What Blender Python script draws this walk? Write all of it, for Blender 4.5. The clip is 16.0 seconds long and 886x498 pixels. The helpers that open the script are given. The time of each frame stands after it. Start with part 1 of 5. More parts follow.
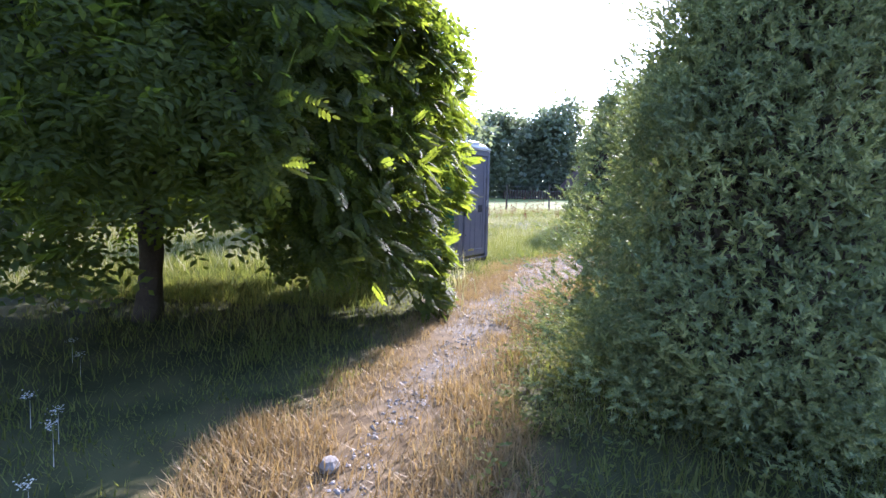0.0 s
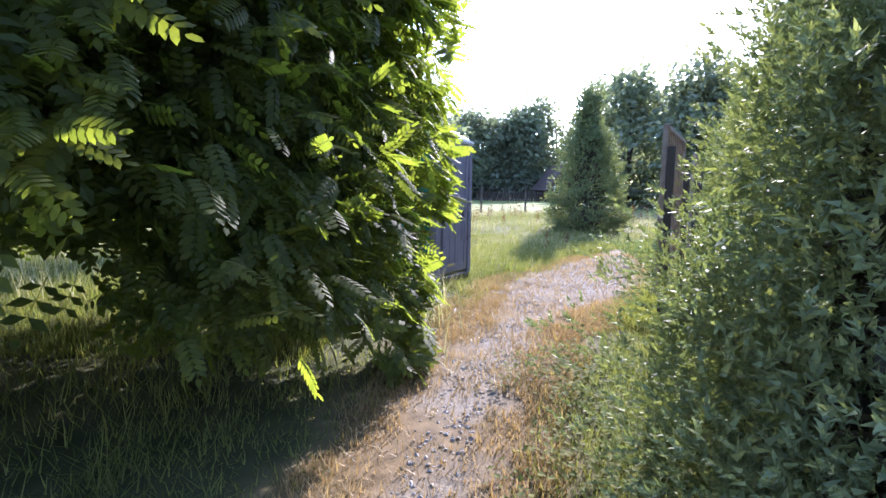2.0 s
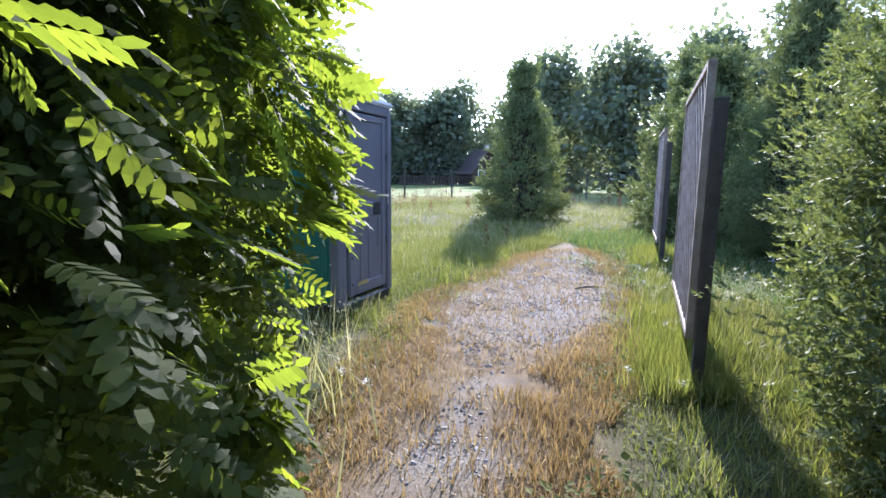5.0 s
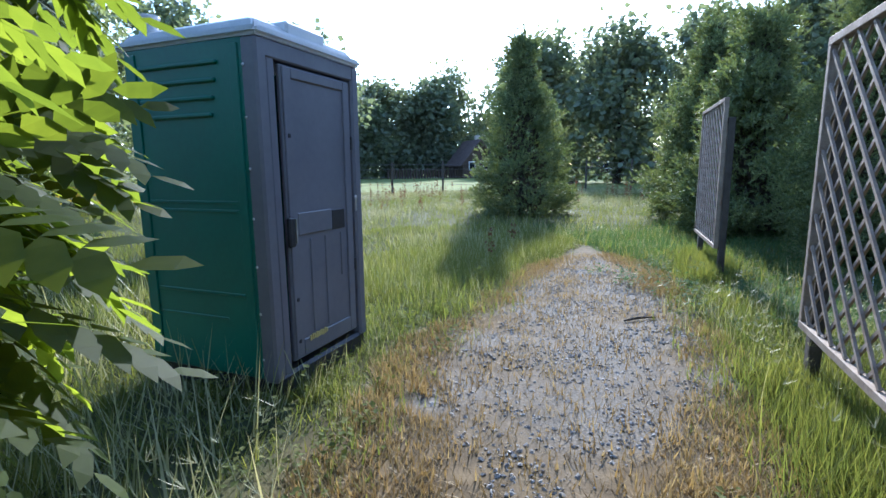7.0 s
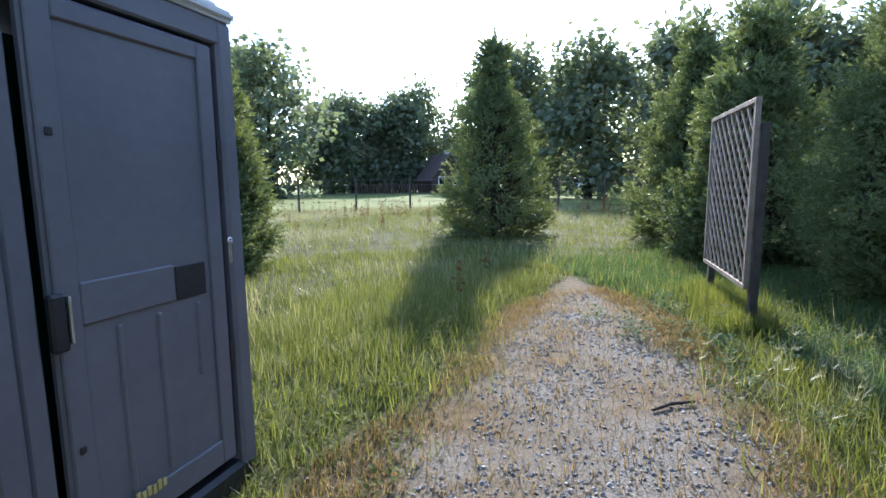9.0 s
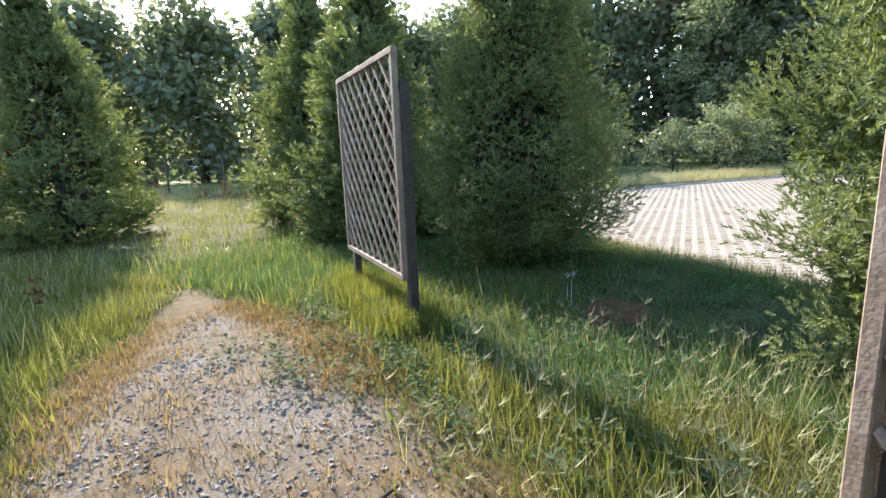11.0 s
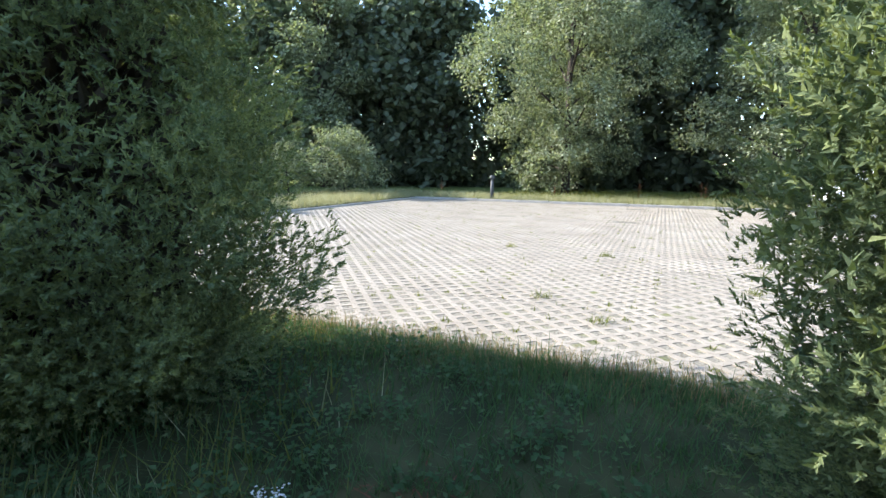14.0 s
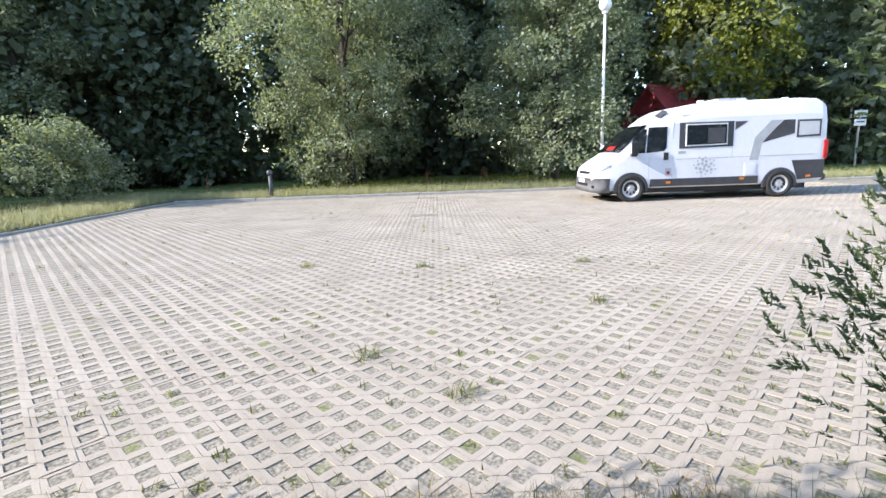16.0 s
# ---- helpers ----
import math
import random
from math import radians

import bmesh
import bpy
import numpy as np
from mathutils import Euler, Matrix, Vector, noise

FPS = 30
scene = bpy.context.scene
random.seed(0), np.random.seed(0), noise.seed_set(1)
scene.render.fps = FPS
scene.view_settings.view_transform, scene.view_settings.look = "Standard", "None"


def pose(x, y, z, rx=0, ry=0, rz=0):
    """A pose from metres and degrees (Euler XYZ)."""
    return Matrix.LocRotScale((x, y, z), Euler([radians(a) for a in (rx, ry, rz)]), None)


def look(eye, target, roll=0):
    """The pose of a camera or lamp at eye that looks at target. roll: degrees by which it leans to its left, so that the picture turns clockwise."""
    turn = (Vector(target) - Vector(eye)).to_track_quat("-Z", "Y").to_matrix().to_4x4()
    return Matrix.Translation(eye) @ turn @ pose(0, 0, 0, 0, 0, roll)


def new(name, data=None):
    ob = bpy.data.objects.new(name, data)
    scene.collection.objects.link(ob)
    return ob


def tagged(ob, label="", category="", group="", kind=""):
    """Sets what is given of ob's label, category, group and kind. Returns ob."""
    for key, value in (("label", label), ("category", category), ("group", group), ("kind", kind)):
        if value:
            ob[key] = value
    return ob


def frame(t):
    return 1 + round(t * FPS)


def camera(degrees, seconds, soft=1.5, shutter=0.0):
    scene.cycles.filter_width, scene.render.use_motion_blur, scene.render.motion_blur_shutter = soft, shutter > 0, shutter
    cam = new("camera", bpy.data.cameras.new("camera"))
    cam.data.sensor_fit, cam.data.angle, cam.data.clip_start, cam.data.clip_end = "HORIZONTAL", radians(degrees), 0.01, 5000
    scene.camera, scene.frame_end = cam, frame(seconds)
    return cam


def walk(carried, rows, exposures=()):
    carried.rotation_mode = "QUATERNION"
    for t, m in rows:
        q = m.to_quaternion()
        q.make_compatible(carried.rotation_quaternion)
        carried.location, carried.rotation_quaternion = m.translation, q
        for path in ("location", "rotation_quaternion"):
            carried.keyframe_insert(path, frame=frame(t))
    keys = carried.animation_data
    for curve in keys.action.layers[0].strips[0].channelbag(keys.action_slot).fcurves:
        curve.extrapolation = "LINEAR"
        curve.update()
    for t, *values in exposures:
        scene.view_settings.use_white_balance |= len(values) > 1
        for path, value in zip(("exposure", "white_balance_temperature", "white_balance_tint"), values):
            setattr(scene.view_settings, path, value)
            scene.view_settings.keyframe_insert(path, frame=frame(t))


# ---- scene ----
cam = camera(83.4, 16.0)
PATH = [
    (0, (0.192, 0.690, 1.392), (0.061, 2.670, 1.148), 0.9),
    (0.5, (0.161, 1.115, 1.377), (0.066, 3.097, 1.127), 0.8),
    (1, (0.126, 1.488, 1.389), (0.061, 3.468, 1.112), 0.4),
    (1.5, (0.064, 1.910, 1.397), (-0.019, 3.895, 1.166), 0.1),
    (2, (0.043, 2.373, 1.391), (0.028, 4.358, 1.154), 0.9),
    (2.5, (-0.007, 2.719, 1.382), (0.018, 4.703, 1.133), 0.7),
    (3, (-0.023, 3.077, 1.386), (0.123, 5.052, 1.107), 0.1),
    (3.5, (0.019, 3.439, 1.397), (0.167, 5.412, 1.099), -1.2),
    (4, (0.049, 3.826, 1.383), (0.245, 5.794, 1.083), -0.7),
    (4.2, (0.062, 3.967, 1.390), (0.312, 5.930, 1.096), 0.9),
    (6.3, (0.378, 5.834, 1.329), (0.726, 7.779, 1.021), -0.3),
    (6.5, (0.372, 6.016, 1.322), (0.724, 7.959, 1.003), -0.0),
    (7, (0.412, 6.379, 1.367), (0.732, 8.326, 1.044), -0.6),
    (7.5, (0.513, 6.754, 1.393), (0.663, 8.724, 1.077), -1.3),
    (8, (0.549, 7.084, 1.376), (0.591, 9.063, 1.090), -1.2),
    (8.5, (0.647, 7.408, 1.400), (0.834, 9.382, 1.139), -1.3),
    (9, (0.808, 7.783, 1.402), (1.245, 9.717, 1.135), -0.6),
    (9.5, (0.963, 8.152, 1.381), (1.798, 9.949, 1.109), 0.2),
    (9.7, (1.040, 8.284, 1.388), (2.033, 9.997, 1.103), -0.8),
    (11.8, (2.252, 9.467, 1.320), (4.093, 10.158, 0.955), -2.5),
    (12, (2.431, 9.550, 1.319), (4.328, 10.075, 0.960), -2.9),
    (12.5, (2.842, 9.783, 1.341), (4.803, 9.957, 0.984), -1.3),
    (13, (3.461, 9.984, 1.275), (5.430, 10.065, 0.936), -1.2),
    (13.5, (3.921, 10.116, 1.266), (5.889, 9.970, 0.940), 0.1),
    (14, (4.165, 10.312, 1.337), (6.122, 10.052, 1.017), 0.6),
    (14.5, (4.571, 10.358, 1.384), (6.515, 10.012, 1.070), 0.7),
    (15, (5.022, 10.321, 1.395), (6.895, 9.694, 1.076), -1.2),
    (15.5, (5.395, 10.176, 1.440), (7.135, 9.246, 1.108), -1.6),
    (16, (5.819, 9.945, 1.474), (7.487, 8.909, 1.096), -2.0),
]
walk(cam, [(t, look(e, g, r)) for t, e, g, r in PATH],
     [(0, 2.65, 5700, 29), (4, 2.65, 5750, 28), (6.5, 1.9, 5400, 12), (8.5, 1.92, 5500, 14), (9.5, 1.95, 6350, 15), (12, 2.45, 6800, 15), (12.6, 2.35, 6750, 13), (13.5, 2.2, 6350, 11), (15, 1.95, 6300, 9), (16, 1.88, 6300, 14)])

# ---------------------------------------------------------------- light
SUN_EL, SUN_AZ = 29.0, 22.7
world = bpy.data.worlds.new("world")
scene.world = world
world.use_nodes = True
sky = world.node_tree.nodes.new("ShaderNodeTexSky")
sky.sky_type, sky.sun_disc = "NISHITA", False
sky.sun_elevation, sky.sun_rotation = radians(SUN_EL), radians(SUN_AZ)
sky.air_density, sky.dust_density, sky.ozone_density = 1.0, 0.35, 1.2
world.node_tree.links.new(sky.outputs[0], world.node_tree.nodes["Background"].inputs[0])
world.node_tree.nodes["Background"].inputs[1].default_value = 0.15
sun_data = bpy.data.lights.new("sun", "SUN")
sun_data.energy, sun_data.angle, sun_data.color = 3.1, radians(0.5), (1.0, 0.93, 0.82)
sun = new("sun", sun_data)
sun_way = Vector((math.sin(radians(SUN_AZ)) * math.cos(radians(SUN_EL)), math.cos(radians(SUN_AZ)) * math.cos(radians(SUN_EL)), math.sin(radians(SUN_EL))))
sun.matrix_world = look(sun_way * 60, (0, 0, 0))

# ---------------------------------------------------------------- materials
def mat(name, stops, scale=8.0, rough=0.8, metal=0.0, bump=0.0, fine=60.0, translucent=None, island=0.0, spec=0.4, coord="Object", hue=0.0):
    """stops: two or three base colours, mixed by noise at two scales, and by each island's own number."""
    m = bpy.data.materials.new(name)
    m.use_nodes = True
    n, l = m.node_tree.nodes, m.node_tree.links
    p = n["Principled BSDF"]
    tc = n.new("ShaderNodeNewGeometry" if coord == "Position" else "ShaderNodeTexCoord")
    a, b = n.new("ShaderNodeTexNoise"), n.new("ShaderNodeTexNoise")
    a.inputs["Scale"].default_value, b.inputs["Scale"].default_value = scale, fine
    a.inputs["Detail"].default_value, b.inputs["Detail"].default_value = 3, 3
    for t in (a, b):
        l.new(tc.outputs[coord], t.inputs["Vector"])
    add = n.new("ShaderNodeMath"); add.operation = "MULTIPLY_ADD"
    l.new(b.outputs["Fac"], add.inputs[0]); add.inputs[1].default_value = 0.45
    l.new(a.outputs["Fac"], add.inputs[2])
    fac = add.outputs[0]
    low, high = 0.45, 1.0
    if island:
        g = n.new("ShaderNodeNewGeometry")
        q = n.new("ShaderNodeMath"); q.operation = "MULTIPLY_ADD"
        l.new(g.outputs["Random Per Island"], q.inputs[0]); q.inputs[1].default_value = island
        l.new(fac, q.inputs[2])
        fac = q.outputs[0]
        high += island
    r = n.new("ShaderNodeValToRGB")
    l.new(fac, r.inputs[0])
    els = r.color_ramp.elements
    els[0].position, els[1].position = low / 2, high / 2
    half = n.new("ShaderNodeMath"); half.operation = "MULTIPLY"; half.inputs[1].default_value = 0.5
    l.new(fac, half.inputs[0]); l.new(half.outputs[0], r.inputs[0])
    els[0].color, els[1].color = (*stops[0], 1), (*stops[-1], 1)
    if len(stops) == 3:
        e = els.new((low + high) / 4); e.color = (*stops[1], 1)
    l.new(r.outputs[0], p.inputs["Base Color"])
    p.inputs["Roughness"].default_value, p.inputs["Metallic"].default_value = rough, metal
    p.inputs["Specular IOR Level"].default_value = spec
    if bump:
        bp = n.new("ShaderNodeBump")
        bp.inputs["Strength"].default_value, bp.inputs["Distance"].default_value = bump, 0.02
        l.new(fac, bp.inputs["Height"]); l.new(bp.outputs[0], p.inputs["Normal"])
    if translucent:
        t = n.new("ShaderNodeBsdfTranslucent")
        mix = n.new("ShaderNodeMix"); mix.data_type, mix.blend_type = "RGBA", "MULTIPLY"
        mix.inputs["Factor"].default_value = 1.0
        l.new(r.outputs[0], mix.inputs[6]); mix.inputs[7].default_value = (*translucent[1], 1)
        l.new(mix.outputs[2], t.inputs[0])
        s = n.new("ShaderNodeMixShader"); s.inputs[0].default_value = translucent[0]
        l.new(p.outputs[0], s.inputs[1]); l.new(t.outputs[0], s.inputs[2])
        l.new(s.outputs[0], n["Material Output"].inputs[0])
    return m


def glass(name, tint, rough=0.04):
    m = bpy.data.materials.new(name)
    m.use_nodes = True
    p = m.node_tree.nodes["Principled BSDF"]
    p.inputs["Base Color"].default_value, p.inputs["Roughness"].default_value = (*tint, 1), rough
    p.inputs["Specular IOR Level"].default_value = 0.7
    return m


ROBINIA = mat("robinia_leaf", [(0.020, 0.030, 0.013), (0.034, 0.050, 0.019), (0.058, 0.076, 0.026)], 3, 0.6, island=0.5, translucent=(0.40, (9.0, 8.2, 1.6)), spec=0.09)
JUNIPER = mat("juniper_spray", [(0.072, 0.106, 0.066), (0.145, 0.182, 0.090), (0.29, 0.32, 0.135)], 2.5, 0.6, island=0.4, translucent=(0.24, (1.8, 1.8, 0.8)), spec=0.14)
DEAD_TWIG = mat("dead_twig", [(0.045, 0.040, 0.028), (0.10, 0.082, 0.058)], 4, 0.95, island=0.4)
# tones spread wide to paint silver highlights and dark gaps among the leaves
ALDER = mat("alder_leaf", [(0.09, 0.115, 0.066), (0.20, 0.225, 0.142), (0.39, 0.41, 0.30)], 1.2, 0.5, island=0.7, translucent=(0.36, (1.5, 1.6, 0.9)), spec=0.3)
FOREST = mat("forest_leaf", [(0.08, 0.108, 0.082), (0.135, 0.165, 0.115), (0.20, 0.23, 0.155)], 0.6, 0.6, island=0.5, translucent=(0.45, (1.5, 1.5, 0.9)))
YELLOWING = mat("yellowing_leaf", [(0.10, 0.13, 0.02), (0.16, 0.18, 0.03), (0.22, 0.22, 0.04)], 1, 0.5, island=0.6, translucent=(0.35, (1.5, 1.5, 0.8)))
BARK = mat("bark", [(0.030, 0.024, 0.019), (0.072, 0.058, 0.045)], 6, 0.95, bump=0.8, fine=40)
GRASS = mat("grass_green", [(0.064, 0.087, 0.031), (0.118, 0.139, 0.050), (0.222, 0.210, 0.084)], 1.2, 0.75, island=0.7, translucent=(0.45, (1.9, 1.9, 0.85)), spec=0.1)
# fresh grass between the junipers, with the bluish shade put into its colour
LUSH_SHADE = mat("grass_lush_shade", [(0.036, 0.074, 0.032), (0.068, 0.118, 0.054), (0.125, 0.168, 0.082)], 1.2, 0.7, island=0.7, translucent=(0.42, (1.7, 1.9, 1.0)), spec=0.15)
STRAW = mat("grass_straw", [(0.16, 0.105, 0.045), (0.26, 0.19, 0.085), (0.38, 0.31, 0.16)], 1.5, 0.55, island=0.7, translucent=(0.4, (1.3, 1.2, 0.9)), spec=0.5)
PALE = mat("grass_pale", [(0.20, 0.22, 0.10), (0.32, 0.33, 0.17), (0.45, 0.43, 0.26)], 1.5, 0.5, island=0.7, translucent=(0.35, (1.3, 1.2, 0.9)), spec=0.5)
DOCK = mat("dock_seed", [(0.10, 0.04, 0.018), (0.20, 0.085, 0.04)], 3, 0.8, island=0.5, translucent=(0.2, (1.2, 1.0, 0.8)))
FLOWER = mat("white_flower", [(0.62, 0.62, 0.58), (0.8, 0.8, 0.76)], 3, 0.7, island=0.4, translucent=(0.3, (1, 1, 1)))
GOLDEN = mat("goldenrod_flower", [(0.42, 0.30, 0.02), (0.60, 0.45, 0.04)], 3, 0.7, island=0.4, translucent=(0.3, (1, 1, 1)))
STONE = mat("gravel_stone", [(0.10, 0.094, 0.086), (0.22, 0.208, 0.19), (0.42, 0.40, 0.37)], 30, 0.85, island=0.6, bump=0.3)
PAVER = mat("concrete_paver", [(0.275, 0.237, 0.188), (0.36, 0.314, 0.255), (0.43, 0.382, 0.318)], 1.1, 0.9, bump=0.35, fine=140, island=0.15, coord="Position")
KERB = mat("concrete_kerb", [(0.27, 0.26, 0.24), (0.42, 0.40, 0.37)], 4, 0.9, bump=0.3, fine=120)
GREEN_PLASTIC = mat("green_plastic", [(0.004, 0.105, 0.072), (0.006, 0.14, 0.096)], 2.0, 0.42, bump=0.03, fine=30)
GREY_PLASTIC = mat("grey_plastic", [(0.11, 0.108, 0.124), (0.15, 0.147, 0.162)], 2.2, 0.42, bump=0.04, fine=26)
DARK_PLASTIC = mat("dark_plastic", [(0.012, 0.012, 0.014), (0.03, 0.03, 0.034)], 5, 0.5)
ROOF_PLASTIC = mat("white_plastic", [(0.52, 0.55, 0.57), (0.68, 0.70, 0.71)], 3, 0.45, bump=0.05, translucent=(0.25, (1, 1, 1)))
STEEL = mat("steel", [(0.42, 0.42, 0.42), (0.62, 0.62, 0.62)], 20, 0.35, metal=0.9)
SLAT_WOOD = mat("weathered_slat", [(0.17, 0.125, 0.09), (0.27, 0.21, 0.16), (0.36, 0.30, 0.24)], 7, 0.75, bump=0.25, fine=80)
POST_WOOD = mat("weathered_post", [(0.045, 0.038, 0.032), (0.095, 0.082, 0.068)], 6, 0.9, bump=0.4, fine=70)
VAN_WHITE = mat("white_paint", [(0.60, 0.61, 0.64), (0.70, 0.71, 0.74)], 1.0, 0.28, fine=12, spec=0.5)
VAN_GREY = mat("grey_bumper", [(0.28, 0.285, 0.30), (0.34, 0.345, 0.36)], 4, 0.5)
VAN_BLACK = mat("black_cladding", [(0.035, 0.035, 0.04), (0.065, 0.065, 0.07)], 4, 0.55)
SILVER_DECAL = mat("silver_decal", [(0.36, 0.37, 0.39), (0.46, 0.47, 0.49)], 5, 0.4, metal=0.2)
GLASS = glass("dark_glass", (0.012, 0.016, 0.022))
HEADLAMP = glass("headlamp_glass", (0.55, 0.57, 0.6), 0.12)
SHEET = mat("grey_blind", [(0.42, 0.43, 0.45), (0.5, 0.51, 0.52)], 4, 0.5)
RED_LENS = mat("red_lens", [(0.35, 0.015, 0.015), (0.45, 0.03, 0.03)], 6, 0.25)
AMBER = mat("amber_lens", [(0.55, 0.16, 0.02), (0.65, 0.2, 0.03)], 6, 0.3)
RUBBER = mat("tyre_rubber", [(0.018, 0.018, 0.018), (0.04, 0.038, 0.035)], 12, 0.85, bump=0.2)
RIM = mat("rim_cap", [(0.42, 0.43, 0.45), (0.58, 0.59, 0.60)], 8, 0.35, metal=0.5)
LAMP_PAINT = mat("lamp_paint", [(0.62, 0.63, 0.63), (0.74, 0.75, 0.75)], 5, 0.5)
OPAL = mat("opal_globe", [(0.75, 0.75, 0.73), (0.82, 0.82, 0.80)], 5, 0.25)
BOLLARD = mat("bollard_paint", [(0.05, 0.055, 0.06), (0.09, 0.095, 0.10)], 8, 0.5)
RED_ROOF = mat("red_roof", [(0.20, 0.025, 0.03), (0.30, 0.05, 0.05)], 3, 0.6, bump=0.2)
DARK_WOOD = mat("dark_wood", [(0.045, 0.03, 0.022), (0.085, 0.06, 0.045)], 3, 0.85, bump=0.3)
TILE_ROOF = mat("brown_roof", [(0.07, 0.05, 0.045), (0.12, 0.085, 0.075)], 2, 0.8, bump=0.3)
WIRE = mat("fence_wire", [(0.16, 0.16, 0.16), (0.24, 0.24, 0.24)], 20, 0.6, metal=0.5)


def ground_material():
    m = bpy.data.materials.new("ground_soil")
    m.use_nodes = True
    n, l = m.node_tree.nodes, m.node_tree.links
    p = n["Principled BSDF"]
    p.inputs["Roughness"].default_value, p.inputs["Specular IOR Level"].default_value = 0.95, 0.2
    tc = n.new("ShaderNodeTexCoord")
    def noise_ramp(scale, cols, detail=6):
        t = n.new("ShaderNodeTexNoise"); t.inputs["Scale"].default_value = scale; t.inputs["Detail"].default_value = detail
        l.new(tc.outputs["Object"], t.inputs["Vector"])
        r = n.new("ShaderNodeValToRGB"); l.new(t.outputs["Fac"], r.inputs[0])
        e = r.color_ramp.elements
        e[0].position, e[1].position = 0.34, 0.68
        e[0].color, e[1].color = (*cols[0], 1), (*cols[1], 1)
        return r.outputs[0], t.outputs["Fac"]
    turf, _ = noise_ramp(2.2, [(0.032, 0.040, 0.015), (0.075, 0.078, 0.032)])
    dry, _ = noise_ramp(9, [(0.075, 0.05, 0.024), (0.17, 0.12, 0.062)])
    grit, gf = noise_ramp(70, [(0.075, 0.068, 0.056), (0.25, 0.232, 0.20)], 8)
    mown, _ = noise_ramp(0.35, [(0.10, 0.14, 0.035), (0.17, 0.20, 0.06)], 9)
    soil, _ = noise_ramp(52, [(0.12, 0.108, 0.082), (0.36, 0.328, 0.268)], 8)
    moss, _ = noise_ramp(60, [(0.09, 0.11, 0.025), (0.24, 0.25, 0.085)], 6)
    _, wf = noise_ramp(3.3, [(0, 0, 0), (1, 1, 1)], 2)
    near_moss = n.new("ShaderNodeMapRange"); near_moss.inputs["From Min"].default_value, near_moss.inputs["From Max"].default_value = 0.58, 0.70
    near_moss.inputs["To Max"].default_value = 0.75
    l.new(wf, near_moss.inputs["Value"])
    patch = n.new("ShaderNodeMix"); patch.data_type = "RGBA"
    l.new(near_moss.outputs[0], patch.inputs["Factor"]); l.new(soil, patch.inputs[6]); l.new(moss, patch.inputs[7])
    soil = patch.outputs[2]
    last = turf
    for key, col in (("field", mown), ("dry", dry), ("gravel", grit), ("yard", soil)):
        at = n.new("ShaderNodeAttribute"); at.attribute_name = key
        mix = n.new("ShaderNodeMix"); mix.data_type = "RGBA"
        l.new(at.outputs["Fac"], mix.inputs["Factor"]); l.new(last, mix.inputs[6]); l.new(col, mix.inputs[7])
        last = mix.outputs[2]
    l.new(last, p.inputs["Base Color"])
    b = n.new("ShaderNodeBump"); b.inputs["Strength"].default_value, b.inputs["Distance"].default_value = 0.35, 0.012
    l.new(gf, b.inputs["Height"]); l.new(b.outputs[0], p.inputs["Normal"])
    return m


GROUND = ground_material()

# ---------------------------------------------------------------- mesh tools
rng = np.random.default_rng(7)


def np_mesh(name, verts, faces, material, smooth=False):
    """A mesh from arrays: verts (n, 3) and faces (m, k), all faces of k corners."""
    me = bpy.data.meshes.new(name)
    verts, faces = np.asarray(verts, dtype=np.float32), np.asarray(faces, dtype=np.int32)
    k = faces.shape[1]
    me.vertices.add(len(verts)); me.vertices.foreach_set("co", verts.ravel())
    me.loops.add(faces.size); me.loops.foreach_set("vertex_index", faces.ravel())
    me.polygons.add(len(faces)); me.polygons.foreach_set("loop_start", np.arange(0, faces.size, k, dtype=np.int32))
    me.update(calc_edges=True)
    me.polygons.foreach_set("use_smooth", np.full(len(faces), smooth, dtype=bool))
    me.materials.append(material)
    return me


def bases(ways, ups):
    """Rotation matrices whose y axis is ways and whose z axis leans to ups."""
    y = ways / np.maximum(np.linalg.norm(ways, axis=1, keepdims=True), 1e-6)
    x = np.cross(y, ups)
    x /= np.maximum(np.linalg.norm(x, axis=1, keepdims=True), 1e-6)
    return np.stack([x, y, np.cross(x, y)], axis=2)


def strew(tv, tf, places, rots, sizes):
    """Copies of a small template mesh, joined: arrays of verts and faces."""
    tv, tf = np.asarray(tv, float), np.asarray(tf, int)
    sizes = np.asarray(sizes, float)
    s = sizes[:, None, :] if sizes.ndim == 2 else sizes[:, None, None]
    v = np.einsum("nij,nkj->nki", rots, tv[None] * s) + places[:, None, :]
    f = tf[None] + (np.arange(len(places)) * len(tv))[:, None, None]
    return v.reshape(-1, 3), f.reshape(-1, tf.shape[1])


def joined(pairs):
    vs, fs, k = [], [], 0
    for v, f in pairs:
        vs.append(v); fs.append(f + k); k += len(v)
    return np.concatenate(vs), np.concatenate(fs)


def part(name, bm, material, parent=None, label="", smooth=False):
    me = bpy.data.meshes.new(name)
    bm.normal_update()
    bm.to_mesh(me); bm.free()
    me.polygons.foreach_set("use_smooth", np.full(len(me.polygons), smooth, dtype=bool))
    me.materials.append(material)
    ob = new(name, me)
    ob.parent = parent
    if label:
        ob["label"] = label
    return ob


def piece(name, me, parent=None, m=None, label=""):
    ob = new(name, me)
    ob.parent = parent
    if m is not None:
        ob.matrix_basis = m
    if label:
        ob["label"] = label
    return ob


def thing(name, m, label, category, group="", kind=""):
    ob = new(name)
    ob.empty_display_size = 0.1
    ob.matrix_basis = m
    return tagged(ob, label, category, group, kind)


